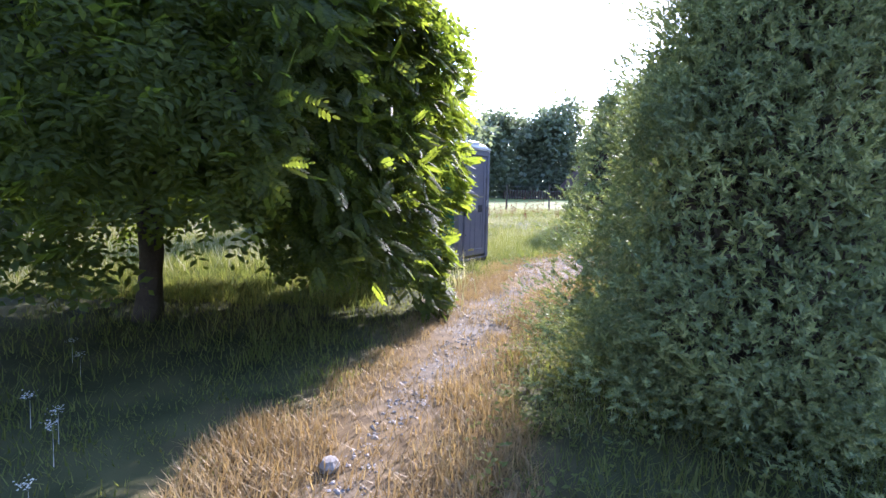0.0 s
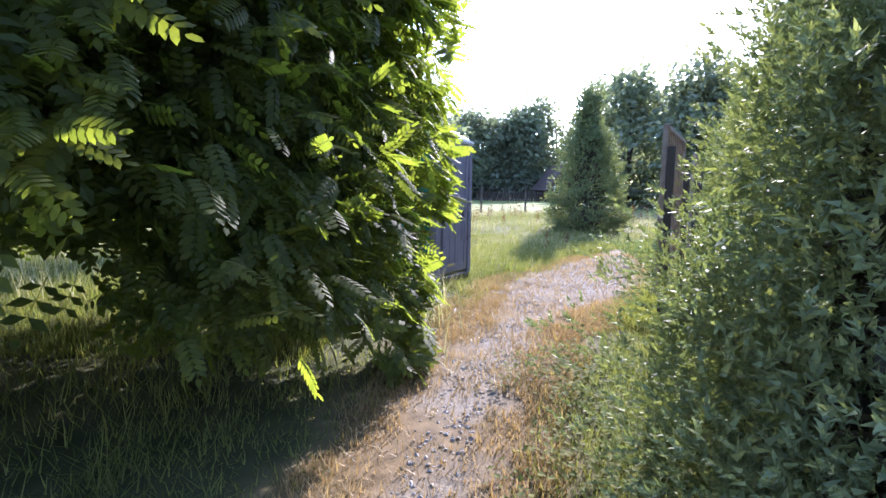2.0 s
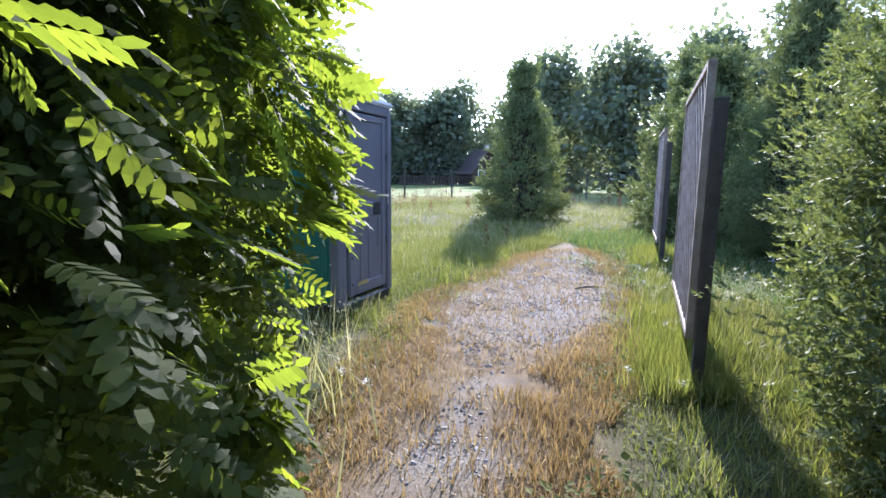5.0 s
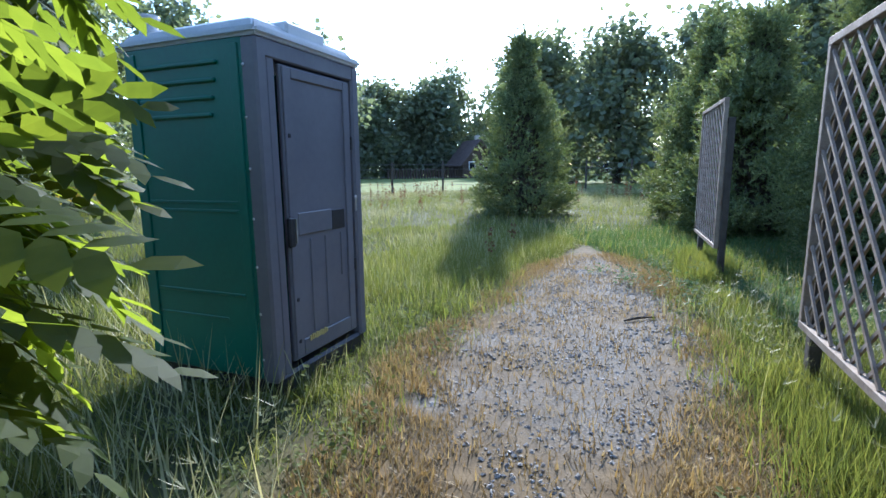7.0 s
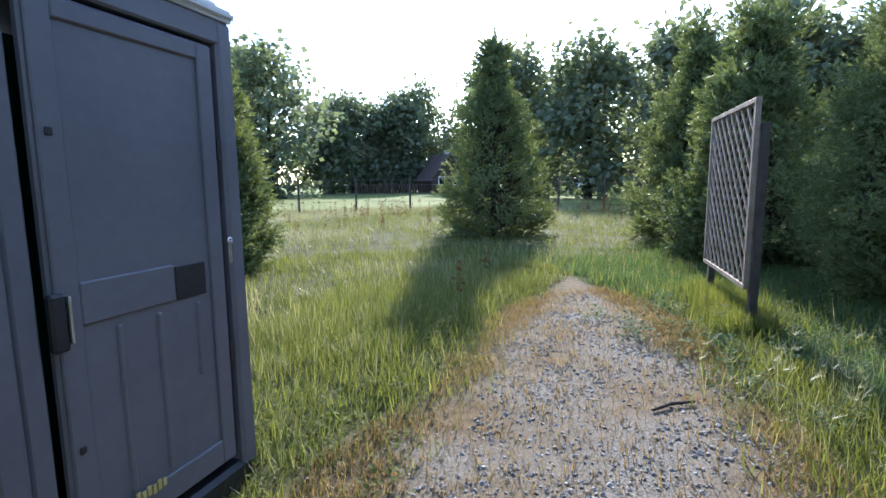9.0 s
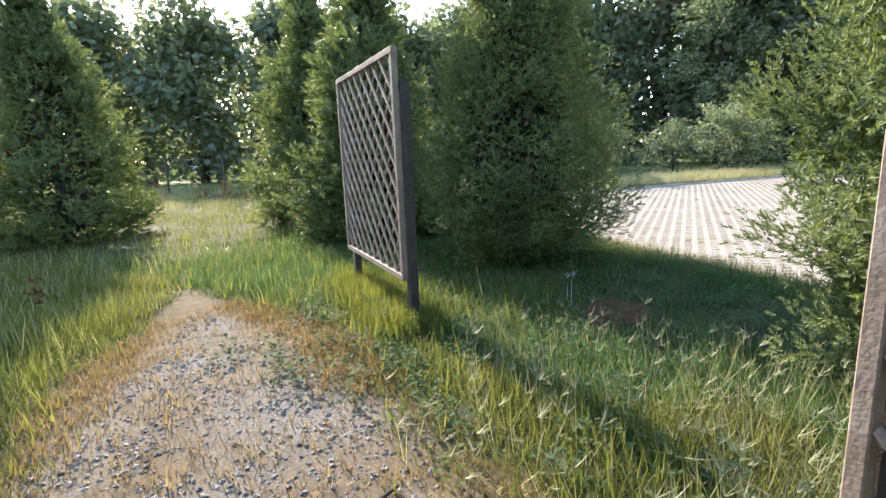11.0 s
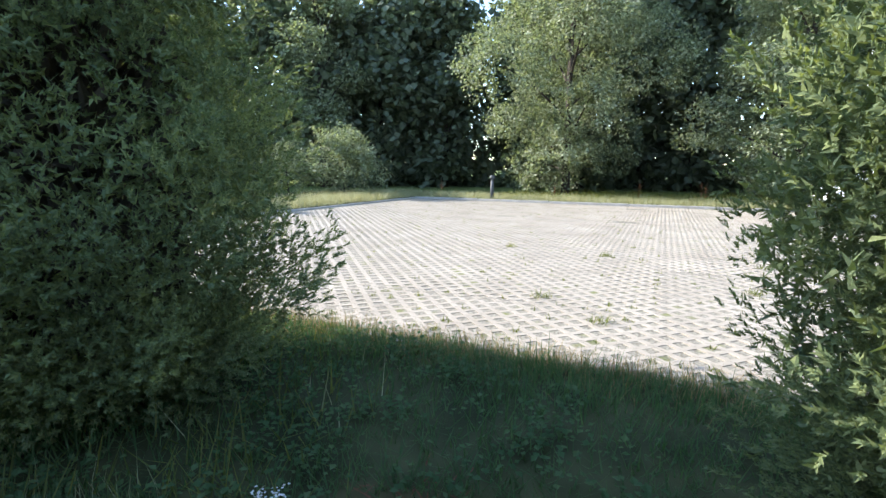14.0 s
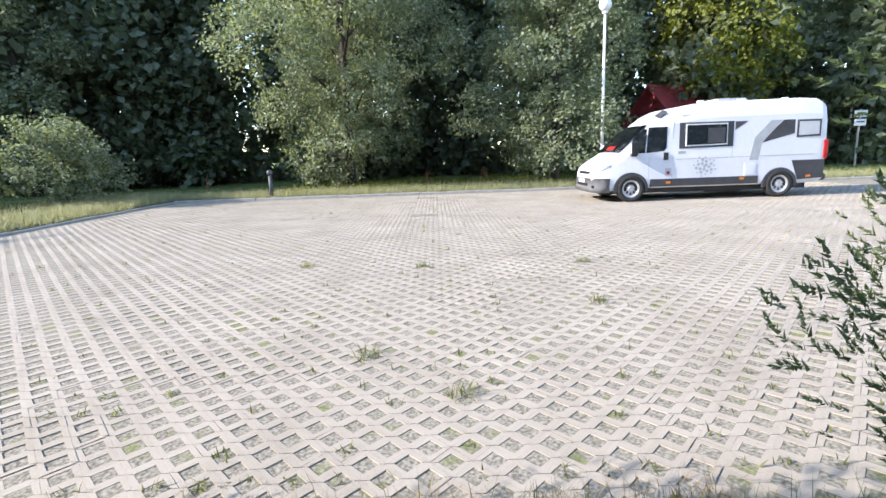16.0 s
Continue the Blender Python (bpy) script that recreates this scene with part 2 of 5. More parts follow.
def block(x0, y0, z0, x1, y1, z1, bevel=0.0, bm=None, seg=1):
    bm2 = bmesh.new()
    bmesh.ops.create_cube(bm2, size=1, matrix=Matrix.Translation(((x0 + x1) / 2, (y0 + y1) / 2, (z0 + z1) / 2)) @ Matrix.Diagonal((abs(x1 - x0), abs(y1 - y0), abs(z1 - z0), 1)))
    if bevel:
        bmesh.ops.bevel(bm2, geom=bm2.edges[:], offset=bevel, segments=seg, affect="EDGES", clamp_overlap=True)
    if bm is None:
        return bm2
    me = bpy.data.meshes.new("t"); bm2.to_mesh(me); bm2.free(); bm.from_mesh(me); bpy.data.meshes.remove(me)
    return bm


def tube(points, radii, sides=8, bm=None, cap=True):
    bm = bm or bmesh.new()
    rings = []
    for i, (p, r) in enumerate(zip(points, radii)):
        p = Vector(p)
        a = Vector(points[max(i - 1, 0)]); b = Vector(points[min(i + 1, len(points) - 1)])
        q = (b - a).to_track_quat("Z", "Y")
        rings.append([bm.verts.new(p + q @ Vector((math.cos(2 * math.pi * k / sides) * r, math.sin(2 * math.pi * k / sides) * r, 0))) for k in range(sides)])
    for r0, r1 in zip(rings, rings[1:]):
        for k in range(sides):
            bm.faces.new((r0[k], r0[(k + 1) % sides], r1[(k + 1) % sides], r1[k]))
    if cap:
        bm.faces.new(rings[0][::-1]); bm.faces.new(rings[-1])
    return bm


def lathe(profile, sides=20, bm=None, m=None):
    bm = bm or bmesh.new()
    m = m or Matrix()
    rings = [[bm.verts.new(m @ Vector((r * math.cos(2 * math.pi * k / sides), r * math.sin(2 * math.pi * k / sides), z))) for k in range(sides)] for r, z in profile]
    for r0, r1 in zip(rings, rings[1:]):
        for k in range(sides):
            bm.faces.new((r0[k], r0[(k + 1) % sides], r1[(k + 1) % sides], r1[k]))
    return bm


def prism(outline, y0, y1, bm=None):
    """A flat outline in x and z, given a depth in y."""
    bm = bm or bmesh.new()
    a = [bm.verts.new((x, y0, z)) for x, z in outline]
    b = [bm.verts.new((x, y1, z)) for x, z in outline]
    bm.faces.new(a); bm.faces.new(b[::-1])
    for i in range(len(a)):
        j = (i + 1) % len(a)
        bm.faces.new((a[j], a[i], b[i], b[j]))
    bmesh.ops.recalc_face_normals(bm, faces=bm.faces[:])
    return bm


# ---------------------------------------------------------------- plan
UX, UY = 0.52, 0.854          # along the fence, the van and the car park
YARD = (-22.0, 21.2, 1.55, 18.2)  # car park: u from, u to, v from, v to
UANG = math.degrees(math.atan2(UY, UX))


def uv(x, y):
    return UX * x + UY * y, UY * x - UX * y


def xy(u, v):
    return UX * u + UY * v, UY * u - UX * v


TRACK = [(-0.6, -6.0), (-0.45, 0.7), (-0.36, 3.05), (-0.13, 4.36), (0.30, 6.1), (0.62, 7.1), (0.95, 7.9), (1.35, 8.7), (1.95, 9.8), (2.7, 11.0), (3.5, 12.6), (4.3, 14.6), (5.6, 17.5), (7.5, 21.0)]
GRAVEL_W = [0.07, 0.07, 0.09, 0.14, 0.2, 0.2, 0.1, 0.6, 1.0, 0.8, 0.4, -0.45, -0.5, -0.5]
DRY_W = [0.9, 0.85, 0.8, 0.65, 0.75, 0.85, 0.95, 1.15, 1.2, 1.0, 0.85, -0.1, -0.3, -0.2]


def track_gap(x, y):
    """How far points lie from the track's middle, and the half widths of gravel and dry grass there."""
    best = np.full(np.shape(x), 1e9); gw = np.zeros(np.shape(x)); dw = np.zeros(np.shape(x))
    for i in range(len(TRACK) - 1):
        (ax, ay), (bx, by) = TRACK[i], TRACK[i + 1]
        t = np.clip(((x - ax) * (bx - ax) + (y - ay) * (by - ay)) / ((bx - ax) ** 2 + (by - ay) ** 2), 0, 1)
        d = np.hypot(x - ax - t * (bx - ax), y - ay - t * (by - ay))
        near = d < best
        best = np.where(near, d, best)
        gw = np.where(near, GRAVEL_W[i] * (1 - t) + GRAVEL_W[i + 1] * t, gw)
        dw = np.where(near, DRY_W[i] * (1 - t) + DRY_W[i + 1] * t, dw)
    return best, gw, dw


def wobble(x, y, s=1.0, k=0.0):
    return (np.sin(x * 1.7 * s + 1.3 * np.sin(y * 0.9 * s) + k) + np.sin(y * 2.3 * s + 1.7 * np.sin(x * 1.1 * s + 2) + k) + 0.6 * np.sin((x + y) * 4.1 * s + k)) / 2.6


def ground_z(x, y):
    u, v = uv(x, y)
    z = 0.012 * wobble(x, y, 1.0) + 0.006 * wobble(x, y, 3.1)
    yard = (u < YARD[1] + 0.12) & (v > YARD[2]) & (v < YARD[3] + 0.12)
    z = np.where(yard, -0.0042 + 0.04 * z, z)
    verge = (v > YARD[3] + 0.12) | ((u > YARD[1] + 0.12) & (v > YARD[2] + 0.5))
    z = np.where(verge, z + 0.07, z)
    return z


def build_ground():
    def axis(a, b, step):
        core = np.arange(a, b + 1e-6, step)
        out = np.array([0.6, 1.6, 3.5, 7, 13, 24, 45, 90, 180, 420, 900, 2000])
        return np.concatenate([a - out[::-1], core, b + out])
    us, vs = axis(-24, 34, 0.29), axis(-18, 24, 0.29)
    U, V = np.meshgrid(us, vs, indexing="ij")
    X, Y = UX * U + UY * V, UY * U - UX * V
    nu, nv = U.shape
    verts = np.stack([X, Y, ground_z(X, Y)], -1).reshape(-1, 3)
    i = np.arange(nu - 1)[:, None] * nv + np.arange(nv - 1)[None, :]
    faces = np.stack([i, i + 1, i + nv + 1, i + nv], -1).reshape(-1, 4)
    me = np_mesh("ground", verts, faces, GROUND, smooth=True)
    x, y = verts[:, 0], verts[:, 1]
    d, gw, dw = track_gap(x, y)
    w = 0.16 * wobble(x, y, 2.0) + 0.10 * wobble(x, y, 5.3, 1)
    gravel = np.clip((gw * (1 + 0.5 * wobble(x, y, 1.2, 2)) - d + w) / 0.22 + 0.5, 0, 1)
    dry = np.clip((dw - d + w) / 0.3 + 0.5, 0, 1) * 0.95
    gravel *= np.clip(0.65 + 0.7 * wobble(x, y, 2.6, 5), 0.1, 1)
    dry = np.maximum(dry, np.clip(1.4 - np.hypot((x - 5.6) / 0.4, (y - 10.25) / 0.3), 0, 1))
    u, v = uv(x, y)
    yard = ((u < YARD[1] + 0.1) & (v > YARD[2] - 0.1) & (v < YARD[3] + 0.1)).astype(float)
    field = np.clip((np.hypot(x - 4, y - 8) - 24) / 6, 0, 1) * (1 - yard)
    for key, val in (("gravel", gravel), ("dry", dry), ("field", field), ("yard", yard)):
        at = me.attributes.new(key, "FLOAT", "POINT")
        at.data.foreach_set("value", val.astype(np.float32))
    return tagged(new("ground", me), "meadow ground with a worn gravel track", "ground", kind="structure")


build_ground()

# ---------------------------------------------------------------- portable toilet
def portable_toilet():
    """Door side along local x from 0 to 0.965, the body behind it along +y."""
    W, D, H = 0.965, 1.00, 2.08
    ob = thing("portable_toilet", pose(-0.125, 9.335, 0, 0, 0, UANG), "green and grey plastic portable toilet with white roof", "portable toilet")
    part("base", block(-0.01, -0.03, 0.0, W + 0.01, D + 0.02, 0.13, 0.02), DARK_PLASTIC, ob, "dark plastic skid base")
    def side(x, nrm):
        # ribbed green wall: sheet with raised panel, louvres and dents
        bm = block(min(x, x + nrm * 0.03), 0.06, 0.12, max(x, x + nrm * 0.03), D - 0.02, H, 0.006)
        s = x + nrm * 0.03
        wall = part("side_wall", bm, GREEN_PLASTIC, ob, "green ribbed plastic side wall")
        def rib(y0, y1, z0, z1, out):
            part("rib", block(min(s - nrm * 0.01, s + nrm * out), y0, z0, max(s - nrm * 0.01, s + nrm * out), y1, z1, min(abs(out) * 0.45, 0.008)), GREEN_PLASTIC, wall)
        rib(0.09, 0.15, 0.16, H - 0.03, 0.010); rib(D - 0.12, D - 0.04, 0.16, H - 0.03, 0.010)
        for k in range(4):
            rib(0.24 + 0.02 * k, 0.86, 1.95 - 0.095 * k, 1.975 - 0.095 * k, 0.018)
        for z in (1.12, 1.17, 0.62):
            rib(0.16, D - 0.13, z, z + 0.018, 0.006)
        rib(0.3, 0.95, 0.47, 0.482, 0.006)
        return wall
    side(0.0, -1.0); side(W, 1.0)
    part("back_wall", block(0.0, D - 0.03, 0.12, W, D, H, 0.006), GREEN_PLASTIC, ob, "green plastic back wall")
    # front frame
    bm = block(-0.035, -0.035, 0.1, 0.055, 0.075, H, 0.015)
    block(0.06, -0.02, 0.1, 0.13, 0.04, H, 0.01, bm)
    part("corner_post", bm, GREY_PLASTIC, ob, "grey plastic corner post")
    bm = block(W - 0.055, -0.035, 0.1, W + 0.035, 0.075, H, 0.015)
    part("corner_post", bm, GREY_PLASTIC, ob, "grey plastic corner post")
    part("lintel", block(0.0, -0.03, H - 0.10, W, 0.04, H, 0.008), GREY_PLASTIC, ob, "grey plastic lintel")
    for k in range(7):
        for x in (-0.04, W + 0.04):
            me = lathe([(0.0, 0.006), (0.006, 0.005), (0.009, 0.0)], 8, m=Matrix.Translation((x, 0.05, 0.25 + 0.28 * k)) @ Euler((0, radians(-90 if x < 0 else 90), 0)).to_matrix().to_4x4())
            part("rivet", me, STEEL, ob, "small steel rivet")
    # door, a little ajar at its top
    x0, x1, z0, z1 = 0.165, W - 0.085, 0.17, H - 0.115
    door = part("door", block(x0, -0.018, z0, x1, 0.012, z1, 0.006), GREY_PLASTIC, ob, "grey plastic door with moulded panels")
    door.matrix_basis = pose(0, 0.004, 0, 0.25, 0, 0)
    def frame_bar(a, b, c, d, out=0.012):
        return block(a, -0.018 - out, c, b, -0.010, d, 0.005)
    bm = frame_bar(x0 + 0.01, x0 + 0.085, z0 + 0.01, z1 - 0.01)
    block(x1 - 0.085, -0.03, z0 + 0.01, x1 - 0.01, -0.01, z1 - 0.01, 0.005, bm)
    block(x0 + 0.085, -0.03, z1 - 0.07, x1 - 0.085, -0.01, z1 - 0.01, 0.005, bm)
    block(x0 + 0.085, -0.03, 0.96, x1 - 0.27, -0.01, 1.10, 0.005, bm)
    block(x0 + 0.085, -0.03, z0 + 0.01, x1 - 0.085, -0.01, z0 + 0.12, 0.005, bm)
    part("door_frame", bm, GREY_PLASTIC, door)
    bm = block(x0 + 0.20, -0.026, z0 + 0.14, x0 + 0.225, -0.012, 0.93, 0.006)
    block(x0 + 0.36, -0.026, z0 + 0.14, x0 + 0.385, -0.012, 0.93, 0.006, bm)
    block(x1 - 0.17, -0.026, z0 + 0.45, x1 - 0.15, -0.012, 0.93, 0.006, bm)
    part("door_rib", bm, GREY_PLASTIC, door)
    part("latch_recess", block(x1 - 0.26, -0.024, 0.955, x1 - 0.11, -0.010, 1.09, 0.004), DARK_PLASTIC, door, "dark recessed latch")
    bm = block(x0 - 0.02, -0.05, 0.90, x0 + 0.03, -0.018, 1.08, 0.008)
    part("handle", bm, DARK_PLASTIC, door, "dark pull handle with steel edge")
    part("handle_edge", block(x0 + 0.031, -0.056, 0.92, x0 + 0.04, -0.018, 1.07, 0.003), STEEL, door, "worn steel handle edge")
    for z in (1.55, 0.55, 0.28):
        part("bolt", block(x0 + 0.03, -0.036, z, x0 + 0.052, -0.028, z + 0.025, 0.003), DARK_PLASTIC, door)
    for z in (0.62, 1.5):
        part("hinge", block(x1 - 0.008, -0.034, z, x1 + 0.014, -0.012, z + 0.09, 0.003), DARK_PLASTIC, door)
    # hasp
    bm = lathe([(0.012, 0), (0.016, 0.004), (0.012, 0.008)], 10, m=Matrix.Translation((x1 + 0.018, -0.04, 1.16)) @ Euler((radians(90), 0, 0)).to_matrix().to_4x4())
    block(x1 + 0.008, -0.046, 1.06, x1 + 0.028, -0.038, 1.16, 0.003, bm)
    part("hasp", bm, STEEL, ob, "steel hasp")
    # worn lettering at the door's foot: plain strokes
    bm = bmesh.new()
    for k in range(9):
        block(0.30 + 0.022 * k, -0.0365, 0.265 + 0.003 * (k % 3), 0.315 + 0.022 * k, -0.031, 0.30 + 0.008 * (k % 2), 0, bm)
    part("lettering", bm, mat("yellow_print", [(0.42, 0.33, 0.10), (0.55, 0.45, 0.18)], 20, 0.7), ob, "worn yellow lettering")
    # roof: flange, hipped top, corner vent
    part("roof_flange", block(-0.05, -0.055, H, W + 0.05, D + 0.05, H + 0.05, 0.018, seg=2), ROOF_PLASTIC, ob, "pale plastic roof flange")
    bm = bmesh.new()
    lo = [(-0.01, -0.01), (W + 0.01, -0.01), (W + 0.01, D + 0.01), (-0.01, D + 0.01)]
    hi = [(0.10, 0.10), (W - 0.10, 0.10), (W - 0.10, D - 0.10), (0.10, D - 0.10)]
    ra = [bm.verts.new((x, y, H + 0.045)) for x, y in lo]
    rb = [bm.verts.new((x * 0.97 + 0.012, y * 0.97 + 0.012, H + 0.09)) for x, y in lo]
    rc = [bm.verts.new((x, y, H + 0.135)) for x, y in hi]
    for r0, r1 in ((ra, rb), (rb, rc)):
        for k in range(4):
            bm.faces.new((r0[k], r0[(k + 1) % 4], r1[(k + 1) % 4], r1[k]))
    bm.faces.new(rc)
    bmesh.ops.bevel(bm, geom=bm.edges[:], offset=0.012, segments=2, affect="EDGES")
    part("roof", bm, ROOF_PLASTIC, ob, "white plastic hipped roof")
    part("roof_rib", block(0.28, 0.0, H + 0.04, 0.66, D, H + 0.15, 0.015), ROOF_PLASTIC, ob)
    bm = lathe([(0.055, H + 0.04), (0.055, H + 0.20), (0.07, H + 0.21), (0.07, H + 0.225), (0.0, H + 0.235)], 14, m=Matrix.Translation((0.10, D - 0.10, 0)))
    part("vent_pipe", bm, ROOF_PLASTIC, ob, "white roof vent pipe", smooth=False)
    return ob


portable_toilet()

# ---------------------------------------------------------------- lattice fence panels
def lattice_panel(a, b, z0, z1):
    """A wooden lattice panel between two plan points, with its two posts."""
    L = math.hypot(b[0] - a[0], b[1] - a[1])
    ang = math.degrees(math.atan2(b[1] - a[1], b[0] - a[0]))
    ob = thing("lattice_panel", pose(a[0], a[1], 0, 0, 0, ang), "weathered wooden lattice fence panel on grey posts", "fence panel", "lattice fence panels")
    t = 0.045
    for nm, bm in (("top_rail", block(0, -0.025, z1 - t, L, 0.025, z1, 0.004)), ("bottom_rail", block(0, -0.025, z0, L, 0.025, z0 + t, 0.004)),
                   ("stile", block(0, -0.024, z0 + t, t, 0.024, z1 - t, 0.004)), ("stile", block(L - t, -0.024, z0 + t, L, 0.024, z1 - t, 0.004))):
        part(nm, bm, SLAT_WOOD, ob)
    part("post", block(-0.02, -0.10, -0.1, 0.06, -0.03, z1 - 0.22, 0.006), POST_WOOD, ob, "grey square wooden post")
    part("post", block(L - 0.06, -0.10, -0.1, L + 0.02, -0.03, z1 - 0.22, 0.006), POST_WOOD, ob, "grey square wooden post")
    part("batten", block(0.005, -0.032, z0 + 0.02, 0.035, -0.026, z1 - 0.30, 0.002), SLAT_WOOD, ob)
    X0, X1, Z0, Z1 = t, L - t, z0 + t, z1 - t
    H, Wd = Z1 - Z0, X1 - X0
    step = 0.185
    for layer, sgn in ((0, 1), (1, -1)):
        y0, y1 = (0.002, 0.016) if layer == 0 else (-0.014, -0.001)
        k = -H + step * 0.4
        while k < Wd:
            # the line x = X0 + k + s, z = Z0 + s (or mirrored), clipped to the frame
            s0, s1 = max(0, -k), min(H, Wd - k)
            if s1 - s0 > 0.06:
                bm = bmesh.new()
                hw = 0.0095
                pts = [(s0, -hw), (s1, -hw), (s1, hw), (s0, hw)]
                out = []
                for s, o in pts:
                    xx, zz = X0 + k + s + o, Z0 + s - o
                    if sgn < 0:
                        xx = X0 + X1 - xx
                    out.append((min(max(xx, X0), X1), min(max(zz, Z0), Z1)))
                prism(out, y0, y1, bm)
                part("slat", bm, SLAT_WOOD, ob)
            k += step
    return ob


lattice_panel((2.18, 7.39), (3.085, 8.94), 0.37, 2.07)
lattice_panel((4.48, 11.51), (5.275, 12.95), 0.40, 2.11)

# ---------------------------------------------------------------- trees and shrubs
LEAF_V = np.array([(0, 0, 0), (0.44, 0.45, 0.10), (0, 1.0, -0.04), (-0.44, 0.45, 0.10)])
LEAF_F = np.array([(0, 1, 2), (0, 2, 3)])


LEAFLET_V = [(0, 0, 0), (0.20, 0.24, 0.02), (0.21, 0.68, 0.01), (0, 1.0, -0.05), (-0.21, 0.68, 0.01), (-0.20, 0.24, 0.02)]
LEAFLET_F = [(0, 1, 5), (1, 2, 4), (1, 4, 5), (2, 3, 4)]


def pinnate_leaf(pairs=7, length=1.0, plain=False):
    """One compound leaf along y: leaflets in pairs and one at the tip, on a thin stalk."""
    lv, lf = np.array(LEAFLET_V), np.array(LEAFLET_F)
    if plain:
        lv, lf = np.array([(0, 0, 0), (0.28, 0.5, 0.04), (0, 1.0, -0.04), (-0.28, 0.5, 0.04)]), np.array([(0, 1, 2), (0, 2, 3)])
    wide = 1.25 if plain else 1.0
    out = []
    for i in range(pairs):
        y = length * (0.18 + 0.78 * i / pairs)
        size = wide * length * (0.23 + 0.05 * math.sin(math.pi * i / pairs))
        for sgn in (1, -1):
            ang = radians(72 - 3 * i) * sgn
            c, s = math.cos(ang), math.sin(ang)
            v = lv * size
            droop = -0.25 * np.abs(v[:, 1])
            w = np.stack([c * v[:, 0] + s * v[:, 1], y - s * v[:, 0] + c * v[:, 1], v[:, 2] + droop - 0.25 * y * y], -1)
            out.append((w, lf))
    v = lv * length * 0.24
    out.append((np.stack([v[:, 0], length + v[:, 1] - 0.03, v[:, 2] - 0.25 * length], -1), lf))
    st = np.array([(-0.008, 0, 0), (0.008, 0, 0), (0.006, length * 0.5, -0.07), (-0.006, length * 0.5, -0.07), (0, length, -0.25)])
    out.append((st, np.array([(0, 1, 2), (0, 2, 3), (3, 2, 4)])))
    return joined(out)


def branch_mesh(start, ends, r0, r1, sides=7, sag=0.0):
    bm = bmesh.new()
    for e in ends:
        a, b = Vector(start), Vector(e)
        mids = [a.lerp(b, k / 4) + Vector((random.uniform(-0.06, 0.06), random.uniform(-0.06, 0.06), math.sin(k / 4 * math.pi) * (0.12 - sag))) for k in range(5)]
        mids[0] = a
        tube(mids, [r0 + (r1 - r0) * k / 4 for k in range(5)], sides, bm)
    return bm


